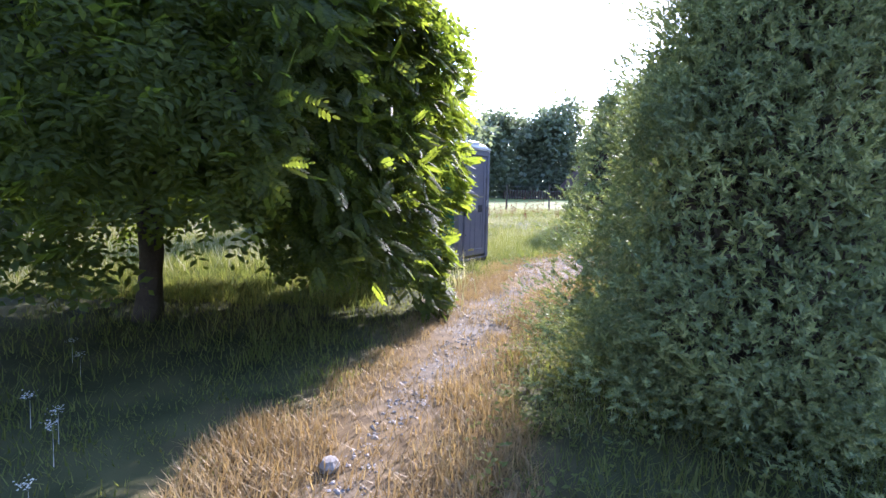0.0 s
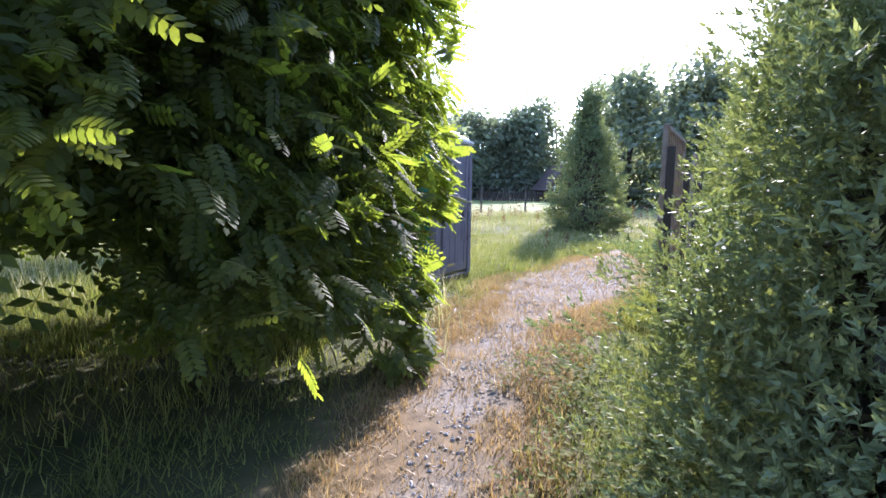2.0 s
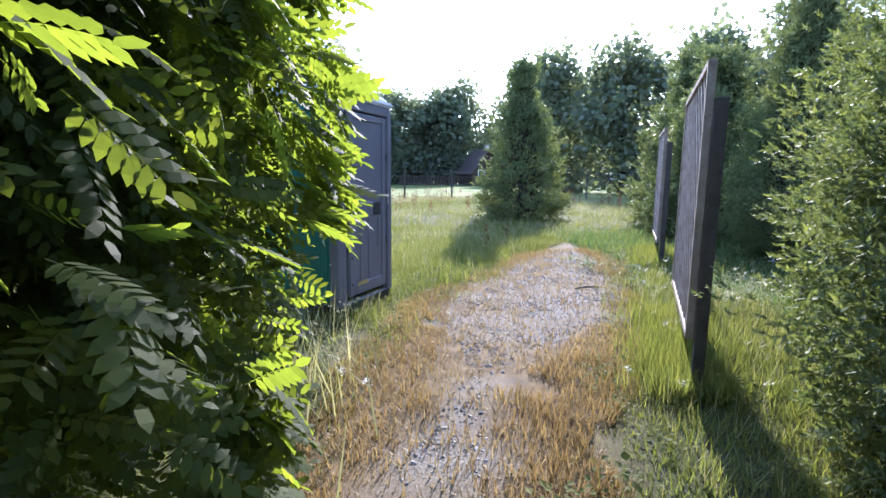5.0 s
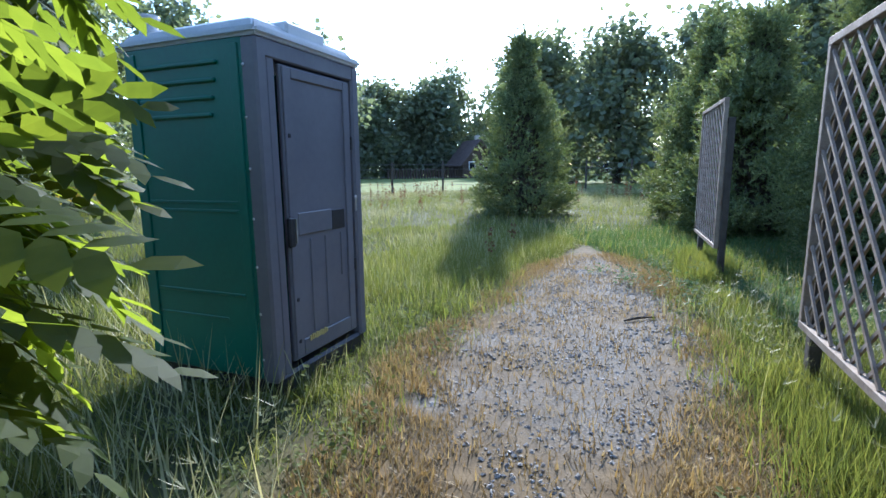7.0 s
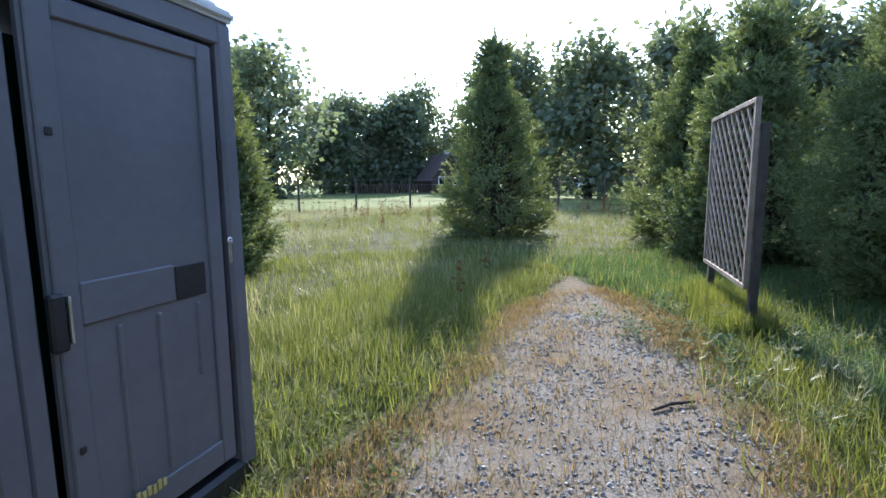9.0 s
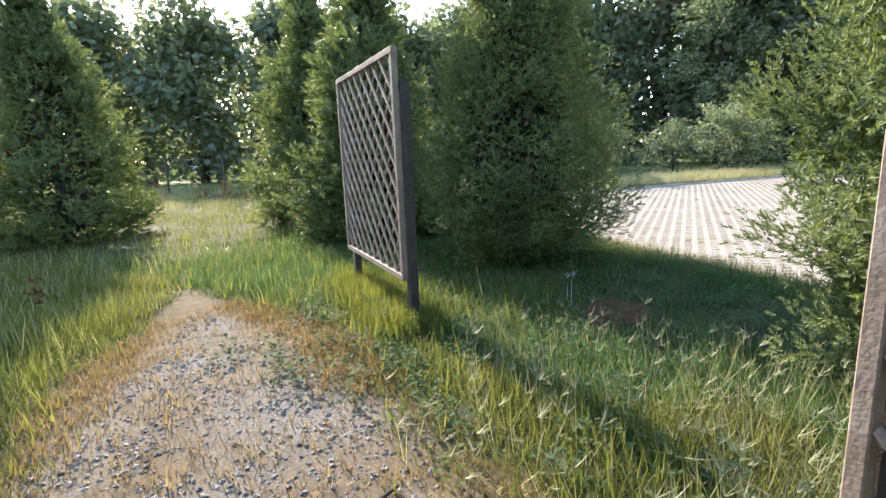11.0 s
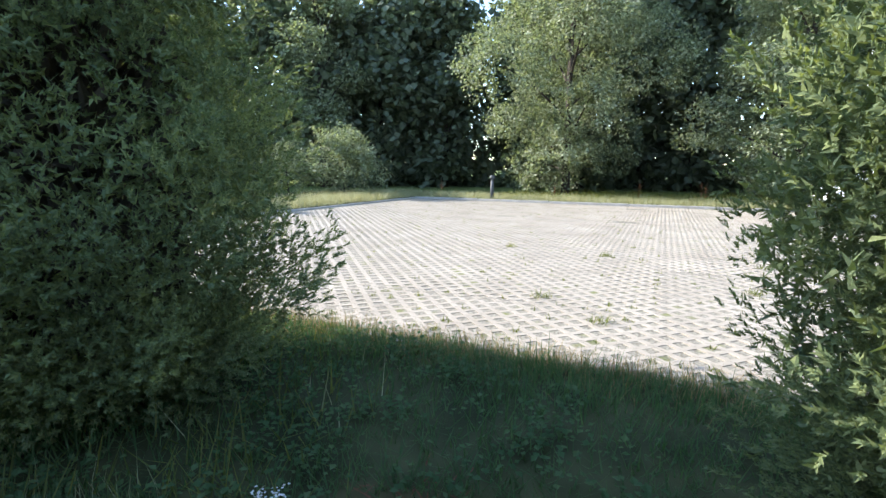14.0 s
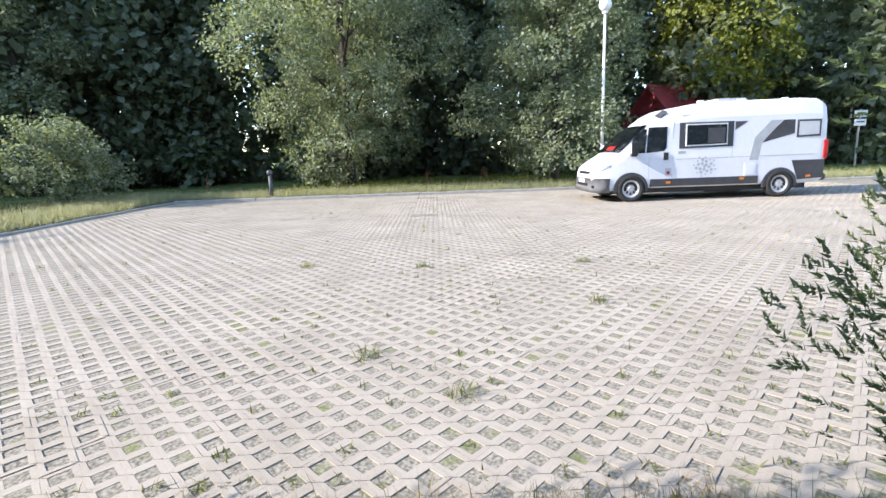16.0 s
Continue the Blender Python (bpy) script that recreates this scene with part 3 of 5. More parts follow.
def robinia():
    cx, cy = -2.75, 5.9
    tx, ty = -3.18, 5.50
    ob = thing("robinia_tree", pose(tx, ty, 0), "broad low robinia tree with drooping pinnate leaves", "tree")
    bm = tube([(0, 0, -0.1), (0.02, 0.0, 0.12), (0.05, 0.05, 0.7), (0.0, 0.1, 1.35), (0.05, 0.15, 2.0)], [0.19, 0.14, 0.115, 0.11, 0.10], 12)
    part("trunk", bm, BARK, ob, "dark rough trunk", smooth=True)
    ends = [(math.cos(a) * r + 0.2, math.sin(a) * r + 0.5, z) for a, r, z in [(0.2, 2.3, 2.2), (1.1, 2.1, 2.9), (2.0, 2.2, 2.4), (2.9, 2.3, 2.8), (3.8, 2.2, 2.3), (4.7, 2.1, 2.7), (5.5, 2.2, 2.2), (0.7, 1.2, 3.7), (3.3, 1.2, 3.8), (0.0, 1.9, 1.5)]]
    for e in ends:
        part("limb", branch_mesh((0.03, 0.12, 1.5), [e], 0.06, 0.015), BARK, ob)
    n = 16500
    th = rng.uniform(0, 2 * np.pi, n * 3)
    th = np.where(rng.random(n * 3) < 0.30, rng.normal(0.0, 0.55, n * 3), th)
    ph = np.arcsin(rng.uniform(-0.62, 1, n * 3))
    c, s = np.cos(th), np.sin(th)
    e = 2.6
    plan = (np.abs(c / 3.0) ** e + np.abs(s / 2.55) ** e) ** (-1 / e)
    lump = 1 + 0.045 * np.sin(5 * th + 3 * ph) + 0.04 * np.sin(9 * th - 4 * ph + 1) + 0.03 * np.sin(17 * th + 9 * ph)
    flat = np.where(ph > 0, np.cos(ph) ** 1.25, np.cos(ph) ** 0.5)
    inner = np.where(rng.random(n * 3) < 0.80, rng.uniform(0.90, 1.0, n * 3), rng.uniform(0.6, 0.92, n * 3))
    x = cx + 1.03 * plan * c * flat * lump * inner
    y = cy + plan * s * flat * lump * inner
    z = 1.6 + 2.75 * np.sin(ph) * lump * inner
    floor = np.where(x > cx + 0.95 + 0.3 * np.sin(3 * y), 0.74 - 0.36 * np.clip((y - 4.9) / 1.7, 0, 1) + 0.4 * np.clip((4.9 - y) / 0.6, 0, 1) + 0.55 * np.clip((y - 6.6) / 0.3, 0, 1) + 0.12 * np.sin(4 * y), 1.02 + 0.16 * np.sin(2.2 * x + y) - 0.12 * (y < 4.2))
    floor = np.where((y > 6.8) & (x < cx + 0.9), 0.85 + 0.2 * np.sin(3 * x), floor)
    floor = floor - 0.28 * ((x > -1.2) & (y > 4.3) & (y < 6.6))
    ok = (z > floor) & (x < np.clip(-0.40 + 0.30 * (y - 5.2), -0.62, 0.0) - 0.22 * (z < 1.2) * (y > 6.2)) & (x < -0.36 + 0.45 * (y - 5.2)) & (x < 0.14 - 0.95 * (y - 7.0))
    x, y, z, th = x[ok][:n], y[ok][:n], z[ok][:n], th[ok][:n]
    P = np.stack([x - tx, y - ty, z], -1)
    out = np.stack([np.cos(th), np.sin(th), np.zeros_like(th)], -1)
    way = out * rng.uniform(0.35, 1.0, (len(x), 1)) + rng.normal(0, 0.42, (len(x), 3)) + np.array([0, 0, -0.35])
    up = out * 0.95 + np.array([0, 0, 0.65]) + rng.normal(0, 0.35, (len(x), 3))
    R, size = bases(way, up), rng.uniform(0.14, 0.225, len(x)) * np.where(x > -1.0, 1.18, 1.0)
    close = (x > -1.15) & (z < 2.9)
    lv, lf = pinnate_leaf()
    v, f = strew(lv, lf, P[close], R[close], size[close])
    piece("crown", np_mesh("crown", v, f, ROBINIA), ob, label="dense hanging pinnate leaves")
    lv, lf = pinnate_leaf(3, 1.0, True)
    v, f = strew(lv, lf, P[~close], R[~close], size[~close] * 1.2)
    piece("crown", np_mesh("crown", v, f, ROBINIA), ob, label="dense hanging pinnate leaves")
    k = 30000
    a, q = rng.uniform(0, 2 * np.pi, k), np.arcsin(rng.uniform(-0.35, 1, k))
    deep = rng.uniform(0.40, 0.88, k)
    C = np.stack([cx + 2.95 * np.cos(a) * np.cos(q) * deep, cy + 2.4 * np.sin(a) * np.cos(q) * deep, 1.6 + 2.6 * np.sin(q) * deep], -1)
    C = C[(C[:, 2] > 1.35) | (C[:, 0] > cx + 0.8) & (C[:, 2] > 0.85 - 0.4 * np.clip((C[:, 1] - 4.9) / 1.7, 0, 1) + 0.35 * np.clip((4.9 - C[:, 1]) / 0.6, 0, 1) + 0.55 * np.clip((C[:, 1] - 6.5) / 0.3, 0, 1))]
    front = (rng.random((2200, 3)) * np.array([0.55, 1.9, 1.1]) + np.array([-1.6, 4.6, 0.55]))
    C = np.concatenate([C, front])
    C = C[(C[:, 0] < np.clip(-0.75 + 0.30 * (C[:, 1] - 5.2), -0.95, -0.35)) & (C[:, 0] < -0.85 + 0.6 * (C[:, 1] - 5.2))]
    # leaves in the flank beside the track
    k = 5200
    G = rng.random((k, 3)) * np.array([1.3, 2.9, 2.7]) + np.array([-1.5, 4.3, 0.7])
    G = G[(G[:, 0] < np.clip(-0.52 + 0.30 * (G[:, 1] - 5.2), -0.75, -0.15) - 0.30 * np.clip(G[:, 2] - 2.1, 0, 2)) & (G[:, 0] < -0.05 - 0.95 * (G[:, 1] - 7.0)) & (G[:, 0] < -0.55 + 0.6 * (G[:, 1] - 5.2))]
    lv, lf = pinnate_leaf(5)
    v, f = strew(lv, lf, G - np.array([tx, ty, 0]), bases(rng.normal(0, 0.6, G.shape) + np.array([0.5, 0, -0.4]), rng.normal(0, 0.5, G.shape) + np.array([0.5, 0, 0.6])), rng.uniform(0.15, 0.22, len(G)))
    piece("flank_crown", np_mesh("flank_crown", v, f, ROBINIA), ob)
    C -= np.array([tx, ty, 0])
    v, f = strew(LEAF_V, LEAF_F, C, bases(rng.normal(0, 1, C.shape), rng.normal(0, 1, C.shape)), np.where((C[:, 0] > -1.7 - tx) | (C[:, 1] < 4.7 - ty), rng.uniform(0.06, 0.11, len(C)), rng.uniform(0.12, 0.20, len(C))))
    piece("inner_crown", np_mesh("inner_crown", v, f, ROBINIA), ob)
    # fine twigs on which the leaves hang
    k = 900
    idx = rng.choice(len(x), k, replace=False)
    A = P[idx]; B = A - out[idx] * 0.45 + rng.normal(0, 0.12, (k, 3))
    tv = np.array([(-0.004, 0, 0), (0.004, 0, 0), (0, 1, 0.0)])
    d = B - A
    v, f = strew(tv, [(0, 1, 2)], A, bases(d, np.tile([0.1, 0.2, 1.0], (k, 1))), np.stack([np.ones(k), np.linalg.norm(d, axis=1), np.ones(k)], -1))
    piece("twig_growth", np_mesh("twig_growth", v, f, BARK), ob)["kind"] = "stuff"


robinia()


def juniper_tuft(seed, twigs):
    """A feathery spray along y: short pointed twiglets in pairs on an axis."""
    r = np.random.default_rng(seed)
    V, F = [], []
    for i in range(twigs):
        t = (i + 0.5) / twigs
        a = i * 2.39996 + r.uniform(-0.4, 0.4)
        base = np.array([0, t * 0.82, 0.08 * t * t])
        ln = (0.46 - 0.16 * t) * r.uniform(0.7, 1.3)
        side = np.array([math.cos(a), 0, math.sin(a)])
        tip = base + side * ln * 0.75 + np.array([0, ln * 0.75, 0])
        across = np.cross(side, [0, 1, 0]) * 0.095
        k = len(V)
        V += [base - np.array([0, 0.03, 0]) + across, base - np.array([0, 0.03, 0]) - across, tip]
        F += [(k, k + 1, k + 2)]
    k = len(V)
    V += [np.array([-0.03, 0.2, 0]), np.array([0.03, 0.2, 0]), np.array([0, 1.0, 0.08])]
    F += [(k, k + 1, k + 2)]
    return np.array(V), np.array(F)


def envelope(z, taper, foot=0.66):
    """The crown's half width at a share z of its height, as a share of the widest."""
    return np.clip(np.minimum(foot + 1.7 * z, 1.06 * np.maximum(1 - z, 0) ** taper), 0.03, 1)


def juniper_sprays(r, radius, height, taper, boughs, per, size, foot):
    """Sprays on plume-like boughs that rise outwards from the stem: places, ways and sizes."""
    bz = r.uniform(0.02, 0.97, boughs) ** 1.12
    ba = r.uniform(0, 2 * np.pi, boughs)
    reach = envelope(bz, taper, foot) * radius * r.uniform(0.80, 1.05, boughs) * np.where(r.random(boughs) < 0.10, 1.05, 1.0)
    tip = np.stack([np.cos(ba) * reach, np.sin(ba) * reach, bz * height + 0.05 * r.normal(0, 1, boughs)], -1)
    root = tip * np.array([0.12, 0.12, 1.0])
    root[:, 2] = np.maximum(tip[:, 2] - reach * r.uniform(0.25, 0.75, boughs), 0.06)
    subs = 5
    fork = tip[:, None, :] + r.normal(0, 0.115 * min(radius, 1.5), (boughs, subs, 3)) * np.array([1, 1, 0.8])
    n = boughs * per
    w, k = np.repeat(np.arange(boughs), per), r.integers(0, subs, n)
    s = 1 - 0.50 * r.random(n) ** 1.3
    to = fork[w, k] - root[w]
    off = r.normal(0, 1, (n, 3)) * (0.040 + 0.17 * (1 - s))[:, None]
    P = root[w] + to * s[:, None] + off
    to /= np.maximum(np.linalg.norm(to, axis=1, keepdims=True), 1e-6)
    off /= np.maximum(np.linalg.norm(off, axis=1, keepdims=True), 1e-6)
    way = to * 0.9 + off * 0.55 + np.array([0, 0, 0.25]) + r.normal(0, 0.2, (n, 3))
    P[:, 2] = np.maximum(P[:, 2], 0.03)
    return P, way, r.uniform(0.65, 1.35, n) * size


def juniper(x, y, radius, height, near=0, seed=1, turn=0.0, label="dense dark green juniper tree with feathery sprays", taper=0.62, foot=0.66, fine=0.065):
    ob = thing("juniper_tree", pose(x, y, 0, 0, 0, turn), label, "tree", "junipers")
    r = np.random.default_rng(seed)
    boughs = 190 if near else 110
    P, way, size = juniper_sprays(r, radius, height, taper, boughs, (near or 6000) // boughs, fine if near else 0.17, foot)
    tv, tf = juniper_tuft(seed, 8)
    pairs = [strew(tv, tf, P, bases(way, r.normal(0, 1, P.shape)), size)]
    # the leading shoot
    k = 60 if near else 34
    z = np.sort(r.uniform(0.90, 1.05, k))
    P = np.stack([r.normal(0, 0.05, k) * (1.08 - z) / 0.12, r.normal(0, 0.05, k) * (1.08 - z) / 0.12, z * height], -1)
    pairs.append(strew(tv, tf, P, bases(r.normal(0, 0.35, (k, 3)) + np.array([0, 0, 1.0]), r.normal(0, 1, (k, 3))), r.uniform(0.10, 0.17, k)))
    # sprays deep in the crown that close it
    k = 12500 if near else 2600
    z = r.uniform(0.02, 0.93, k) ** 1.15
    a = r.uniform(0, 2 * np.pi, k)
    wide = envelope(z, taper, foot) * np.sqrt(r.uniform(0.16, 0.80, k)) * radius
    C = np.stack([np.cos(a) * wide, np.sin(a) * wide, z * height], -1)
    cv, cf = juniper_tuft(seed + 3, 7)
    pairs.append(strew(cv, cf, C, bases(r.normal(0, 1, (k, 3)) + np.array([0, 0, 0.6]), r.normal(0, 1, (k, 3))), r.uniform(0.085, 0.125, k) if near else r.uniform(0.14, 0.22, k)))
    # dead twigs, kept dark so that they also stand in for the core's shade
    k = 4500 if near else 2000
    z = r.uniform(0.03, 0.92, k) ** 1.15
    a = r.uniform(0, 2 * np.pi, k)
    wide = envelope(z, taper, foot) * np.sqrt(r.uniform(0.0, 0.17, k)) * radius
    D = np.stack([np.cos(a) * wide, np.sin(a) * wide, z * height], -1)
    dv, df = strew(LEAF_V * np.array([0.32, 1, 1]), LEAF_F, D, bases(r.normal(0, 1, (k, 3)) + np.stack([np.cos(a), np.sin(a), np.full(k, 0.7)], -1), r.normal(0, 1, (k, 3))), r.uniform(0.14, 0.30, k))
    piece("inner_twig_growth", np_mesh("inner_twig_growth", dv, df, DEAD_TWIG), ob, label="dead brown twigs that darken the crown's core")["kind"] = "stuff"
    v, f = joined(pairs)
    part("trunk", tube([(0, 0, -0.1), (0, 0, 0.5), (0.02, 0.02, height * 0.8)], [0.10, 0.085, 0.02], 9), BARK, ob)
    for k in range(9):
        t = 0.06 + 0.085 * k
        d = radius * 0.6 * (1 - t)
        e = (math.cos(k * 2.4) * d, math.sin(k * 2.4) * d, height * t + 0.15)
        part("limb", tube([(0, 0, max(e[2] - 0.25, 0.1)), (e[0] * 0.5, e[1] * 0.5, e[2] - 0.08), e], [0.03, 0.02, 0.006], 5), BARK, ob)
    piece("foliage", np_mesh("foliage", v, f, JUNIPER), ob, label="feathery blue-green scale foliage")
    return ob


juniper(2.05, 4.0, 1.46, 3.6, 20000, 11, fine=0.062)
juniper(5.15, 8.1, 1.32, 4.3, 40000, 12, fine=0.057, label="sunlit yellow-green juniper tree beside the lattice fence", taper=0.5, foot=0.5)
juniper(7.35, 12.05, 1.55, 4.7, 24000, 14, foot=0.55, taper=0.8)
juniper(3.10, 6.20, 1.25, 3.9, 13000, 15, fine=0.075)
juniper(7.9, 15.0, 1.55, 4.1, 0, 16, taper=0.75)
juniper(8.9, 17.6, 1.65, 4.9, 0, 17, taper=0.9)
juniper(4.95, 20.1, 1.68, 4.9, 0, 18, label="dark juniper tree standing alone in the meadow", taper=0.95)
juniper(-4.4, 12.9, 1.50, 3.6, 0, 19, taper=0.8)
juniper(-1.05, 16.5, 1.00, 3.6, 0, 20)


def leaf_cloud(r, lobes, count, size, droop=0.2):
    """Leaves in clumps over the skins of overlapping lobes (x, y, z, radius, height)."""
    lobes = np.array(lobes, float)
    weight = lobes[:, 3] ** 2
    w = r.choice(len(lobes), count, p=weight / weight.sum())
    clump = 26
    m = max(count // clump, 1)
    cw = w[:m]
    th = r.uniform(0, 2 * np.pi, m); cz = r.uniform(-0.8, 1, m)
    s = np.sqrt(1 - cz ** 2)
    out = np.stack([np.cos(th) * s, np.sin(th) * s, cz], -1)
    C = lobes[cw, :3] + out * np.stack([lobes[cw, 3], lobes[cw, 3], lobes[cw, 4]], -1) * r.uniform(0.55, 1.05, (m, 1))
    k = np.repeat(np.arange(m), clump)
    spread = size * 1.5
    P = C[k] + r.normal(0, 1, (len(k), 3)) * np.array([spread, spread, spread * 0.75])
    way = out[k] * 0.7 + r.normal(0, 0.6, (len(k), 3)) + np.array([0, 0, -droop])
    up = out[k] * 0.6 + np.array([0, 0, 0.8]) + r.normal(0, 0.45, (len(k), 3))
    keep = P[:, 2] > 0.08
    P, way, up = P[keep], way[keep], up[keep]
    return strew(LEAF_V, LEAF_F, P, bases(way, up), r.uniform(0.7, 1.3, len(P)) * size)


def broadleaf(x, y, height, spread, seed, leaves, size, material, base=0.12, label="leafy broadleaved tree", group="", trunk=0.16, lobes_n=15, name="tree", lean=0.0):
    r = np.random.default_rng(seed)
    ob = thing(name, pose(x, y, 0), label, "tree", group)
    lobes = []
    for i in range(lobes_n):
        t = (i + 0.5) / lobes_n
        z = height * (base + (0.90 - base) * t)
        wide = spread * (0.42 + 0.58 * math.sin(math.pi * min(1, 0.18 + 0.78 * t)) ) * (1 if t < 0.75 else 1.5 - 0.75 * t + 0.06)
        a = i * 2.39996 + r.uniform(-0.5, 0.5)
        d = wide * r.uniform(0.35, 0.72)
        rad = spread * r.uniform(0.26, 0.46)
        lobes.append((math.cos(a) * d, math.sin(a) * d, z, rad, rad * r.uniform(0.7, 1.1)))
    lobes.append((0, 0, height * 0.88, spread * 0.34, height * 0.11))
    bm = tube([(0, 0, -0.15), (0.03, 0, height * 0.12), (lean * 0.4, 0.05, height * 0.45), (lean, 0, height * 0.85)], [trunk * 1.25, trunk, trunk * 0.7, trunk * 0.2], 9)
    part("trunk", bm, BARK, ob, smooth=True)
    for i, b in enumerate(lobes[:-1]):
        zs = max(b[2] - height * 0.16, height * 0.1)
        part("limb", tube([(lean * zs / height, 0, zs), (b[0] * 0.5, b[1] * 0.5, zs * 0.4 + b[2] * 0.6), b[:3]], [trunk * 0.38, trunk * 0.22, trunk * 0.06], 5), BARK, ob)
    v, f = leaf_cloud(r, lobes, leaves, size)
    piece("crown", np_mesh("crown", v, f, material), ob)
    return ob


def at_uv(u, v):
    return xy(u, v)


# the trees behind the car park
for u, v, h, s, seed, n, size, m, lab in (
        (15.4, 23.0, 12.8, 5.6, 31, 60000, 0.125, ALDER, "large grey-green alder tree at the car park's edge"),
        (6.0, 23.0, 11.5, 4.7, 32, 42000, 0.125, ALDER, "large grey-green alder tree at the car park's edge"),
        (-3.5, 27.5, 12.0, 3.8, 33, 9000, 0.22, YELLOWING, "tall tree with yellowing leaves behind the van"),
        (-9.5, 32.0, 11.0, 4.2, 34, 9000, 0.2, ALDER, "leafy grey-green tree behind the van")):
    broadleaf(*at_uv(u, v), h, s, seed, n, size, m, 0.10, lab, "car park trees", 0.20)
# undergrowth at the left of the car park
for u, v, h, s, seed, n, m in ((24.4, 17.4, 3.0, 2.1, 41, 7000, ALDER), (27.0, 16.6, 2.6, 1.9, 42, 3600, ALDER), (27.4, 12.8, 2.4, 1.7, 43, 2600, FOREST), (28.0, 9.5, 2.4, 1.7, 44, 2400, FOREST)):
    broadleaf(*at_uv(u, v), h, s, seed, n, 0.10, m, 0.08, "grey-green leafy shrub on the grass verge", "verge shrubs", 0.05, 10, name="shrub")
# dark wood behind: tall trunks and crowns
fr = np.random.default_rng(50)
for k in range(20):
    u = -22 + 3.1 * k + fr.uniform(-0.8, 0.8)
    v = 29.5 + (k % 3) * 3.2 + fr.uniform(-1, 1)
    broadleaf(*at_uv(u, v), fr.uniform(14, 18), fr.uniform(3.0, 3.9), 60 + k, 5200, 0.46, FOREST, 0.03, "tall dark woodland tree behind the car park", "woodland trees", 0.22, 18)
broadleaf(*at_uv(31.0, 24.5), 14.0, 3.3, 95, 12000, 0.2, ALDER, 0.06, "tall grey-green alder tree at the edge of the wood", "woodland trees", 0.2)
for k in range(8):
    u = 29 + 3.4 * k
    v = 28.5 - 1.2 * k - 0.22 * k * k
    broadleaf(*at_uv(u, v), fr.uniform(12, 16), fr.uniform(3.0, 3.9), 90 + 5 * k, 5500, 0.46, FOREST, 0.03, "tall dark woodland tree beyond the verge", "woodland trees", 0.22, 16)
# leafy undergrowth that closes the wood
ur = np.random.default_rng(77)
n = 21000
uu, vv = ur.uniform(-24, 40, n), ur.uniform(31, 40, n)
ux, uy = xy(uu, vv)
P = np.stack([ux, uy, ur.uniform(0, 1, n) ** 1.5 * 13], -1)
v, f = strew(LEAF_V, LEAF_F, P, bases(ur.normal(0, 1, (n, 3)), ur.normal(0, 1, (n, 3))), ur.uniform(0.35, 0.8, n))
tagged(new("undergrowth", np_mesh("undergrowth", v, f, FOREST)), "dense dark undergrowth between the woodland trunks", "undergrowth", kind="stuff")
# trees at the left of the meadow
for x, y, h, s, seed, n, size in ((-13.5, 21.5, 8.6, 3.4, 111, 15000, 0.21), (-9.5, 26.0, 9.0, 3.2, 112, 14000, 0.22), (-18.5, 17.0, 8.6, 3.6, 113, 8000, 0.27), (-14.0, 10.5, 5.2, 2.8, 114, 8000, 0.23), (-11.5, 14.0, 4.8, 2.5, 115, 8000, 0.21), (-16.0, 27.0, 10.5, 3.6, 117, 8000, 0.3), (-21.0, 22.0, 10.5, 3.8, 118, 7000, 0.32), (-17, 5.5, 5.5, 3.0, 116, 3000, 0.22)):
    broadleaf(x, y, h, s, seed, n, size, ALDER if seed in (111, 112) else FOREST, 0.05, "leafy green tree round the meadow; the four behind the start are unseen sky blockers", "meadow edge trees", 0.16)
# unseen trees added behind the start, to block skylight from the south
for k, (x, y) in enumerate(((-8.5, -3.5), (-11.5, 0.5), (-7.0, -8.5), (-11.5, -7.5))):
    broadleaf(x, y, 11.5 + 0.7 * (k % 3), 3.9, 210 + k, 5000, 0.36, FOREST, 0.03, "leafy green tree round the meadow; the four behind the start are unseen sky blockers", "meadow edge trees", 0.18)
# far rows
def far_row(points, lo, hi, group, label, leaves=4200, size=0.62, base=0.12):
    for k, (x, y) in enumerate(points):
        h = fr.uniform(lo, hi)
        broadleaf(x, y, h, h * fr.uniform(0.34, 0.42), 130 + k + int(x), leaves, size, FOREST, base, label, group, 0.3, 13)


far_row([(-9, 62), (-4.5, 58), (-15, 54), (-13, 66)], 13.5, 16.5, "far trees on the left", "tall tree at the far edge of the field", 4200, 0.6, 0.03)
far_row([(0.5, 74), (4.2, 77), (8, 80), (11.5, 78)], 11, 13.5, "far trees", "tree beyond the mown field", 4600, 0.6, 0.02)
far_row([(13.8, 80)], 15.5, 15.6, "far trees", "tree beyond the mown field", 5000, 0.55, 0.04)
far_row([(25 + 6.1 * k, 84 - 2.3 * k + 3 * (k % 2)) for k in range(9)], 18, 21, "far tall trees", "tall backlit tree at the far side of the field", 3600, 0.6, 0.26)
far_row([(20.5, 86), (24, 92), (41, 92), (60, 84)], 8, 11, "far trees", "low tree beyond the mown field", 3200, 0.6, 0.03)
far_row([(16 + 4.5 * k, 47 - 3.6 * k) for k in range(7)], 11, 14, "trees beyond the junipers", "broadleaved tree beyond the junipers", 5000, 0.5, 0.04)

# ---------------------------------------------------------------- field fence and far buildings
fence = thing("field_fence", pose(0, 32.2, 0), "wire field fence on grey wooden posts", "fence")
for k in range(-9, 11):
    x = -0.6 + 2.65 * k
    part("post", tube([(x, 0.04 * (k % 3), -0.1), (x + 0.02 * (k % 2), 0.04 * (k % 3), 1.62 + 0.05 * (k % 4))], [0.055, 0.05], 7), POST_WOOD, fence)
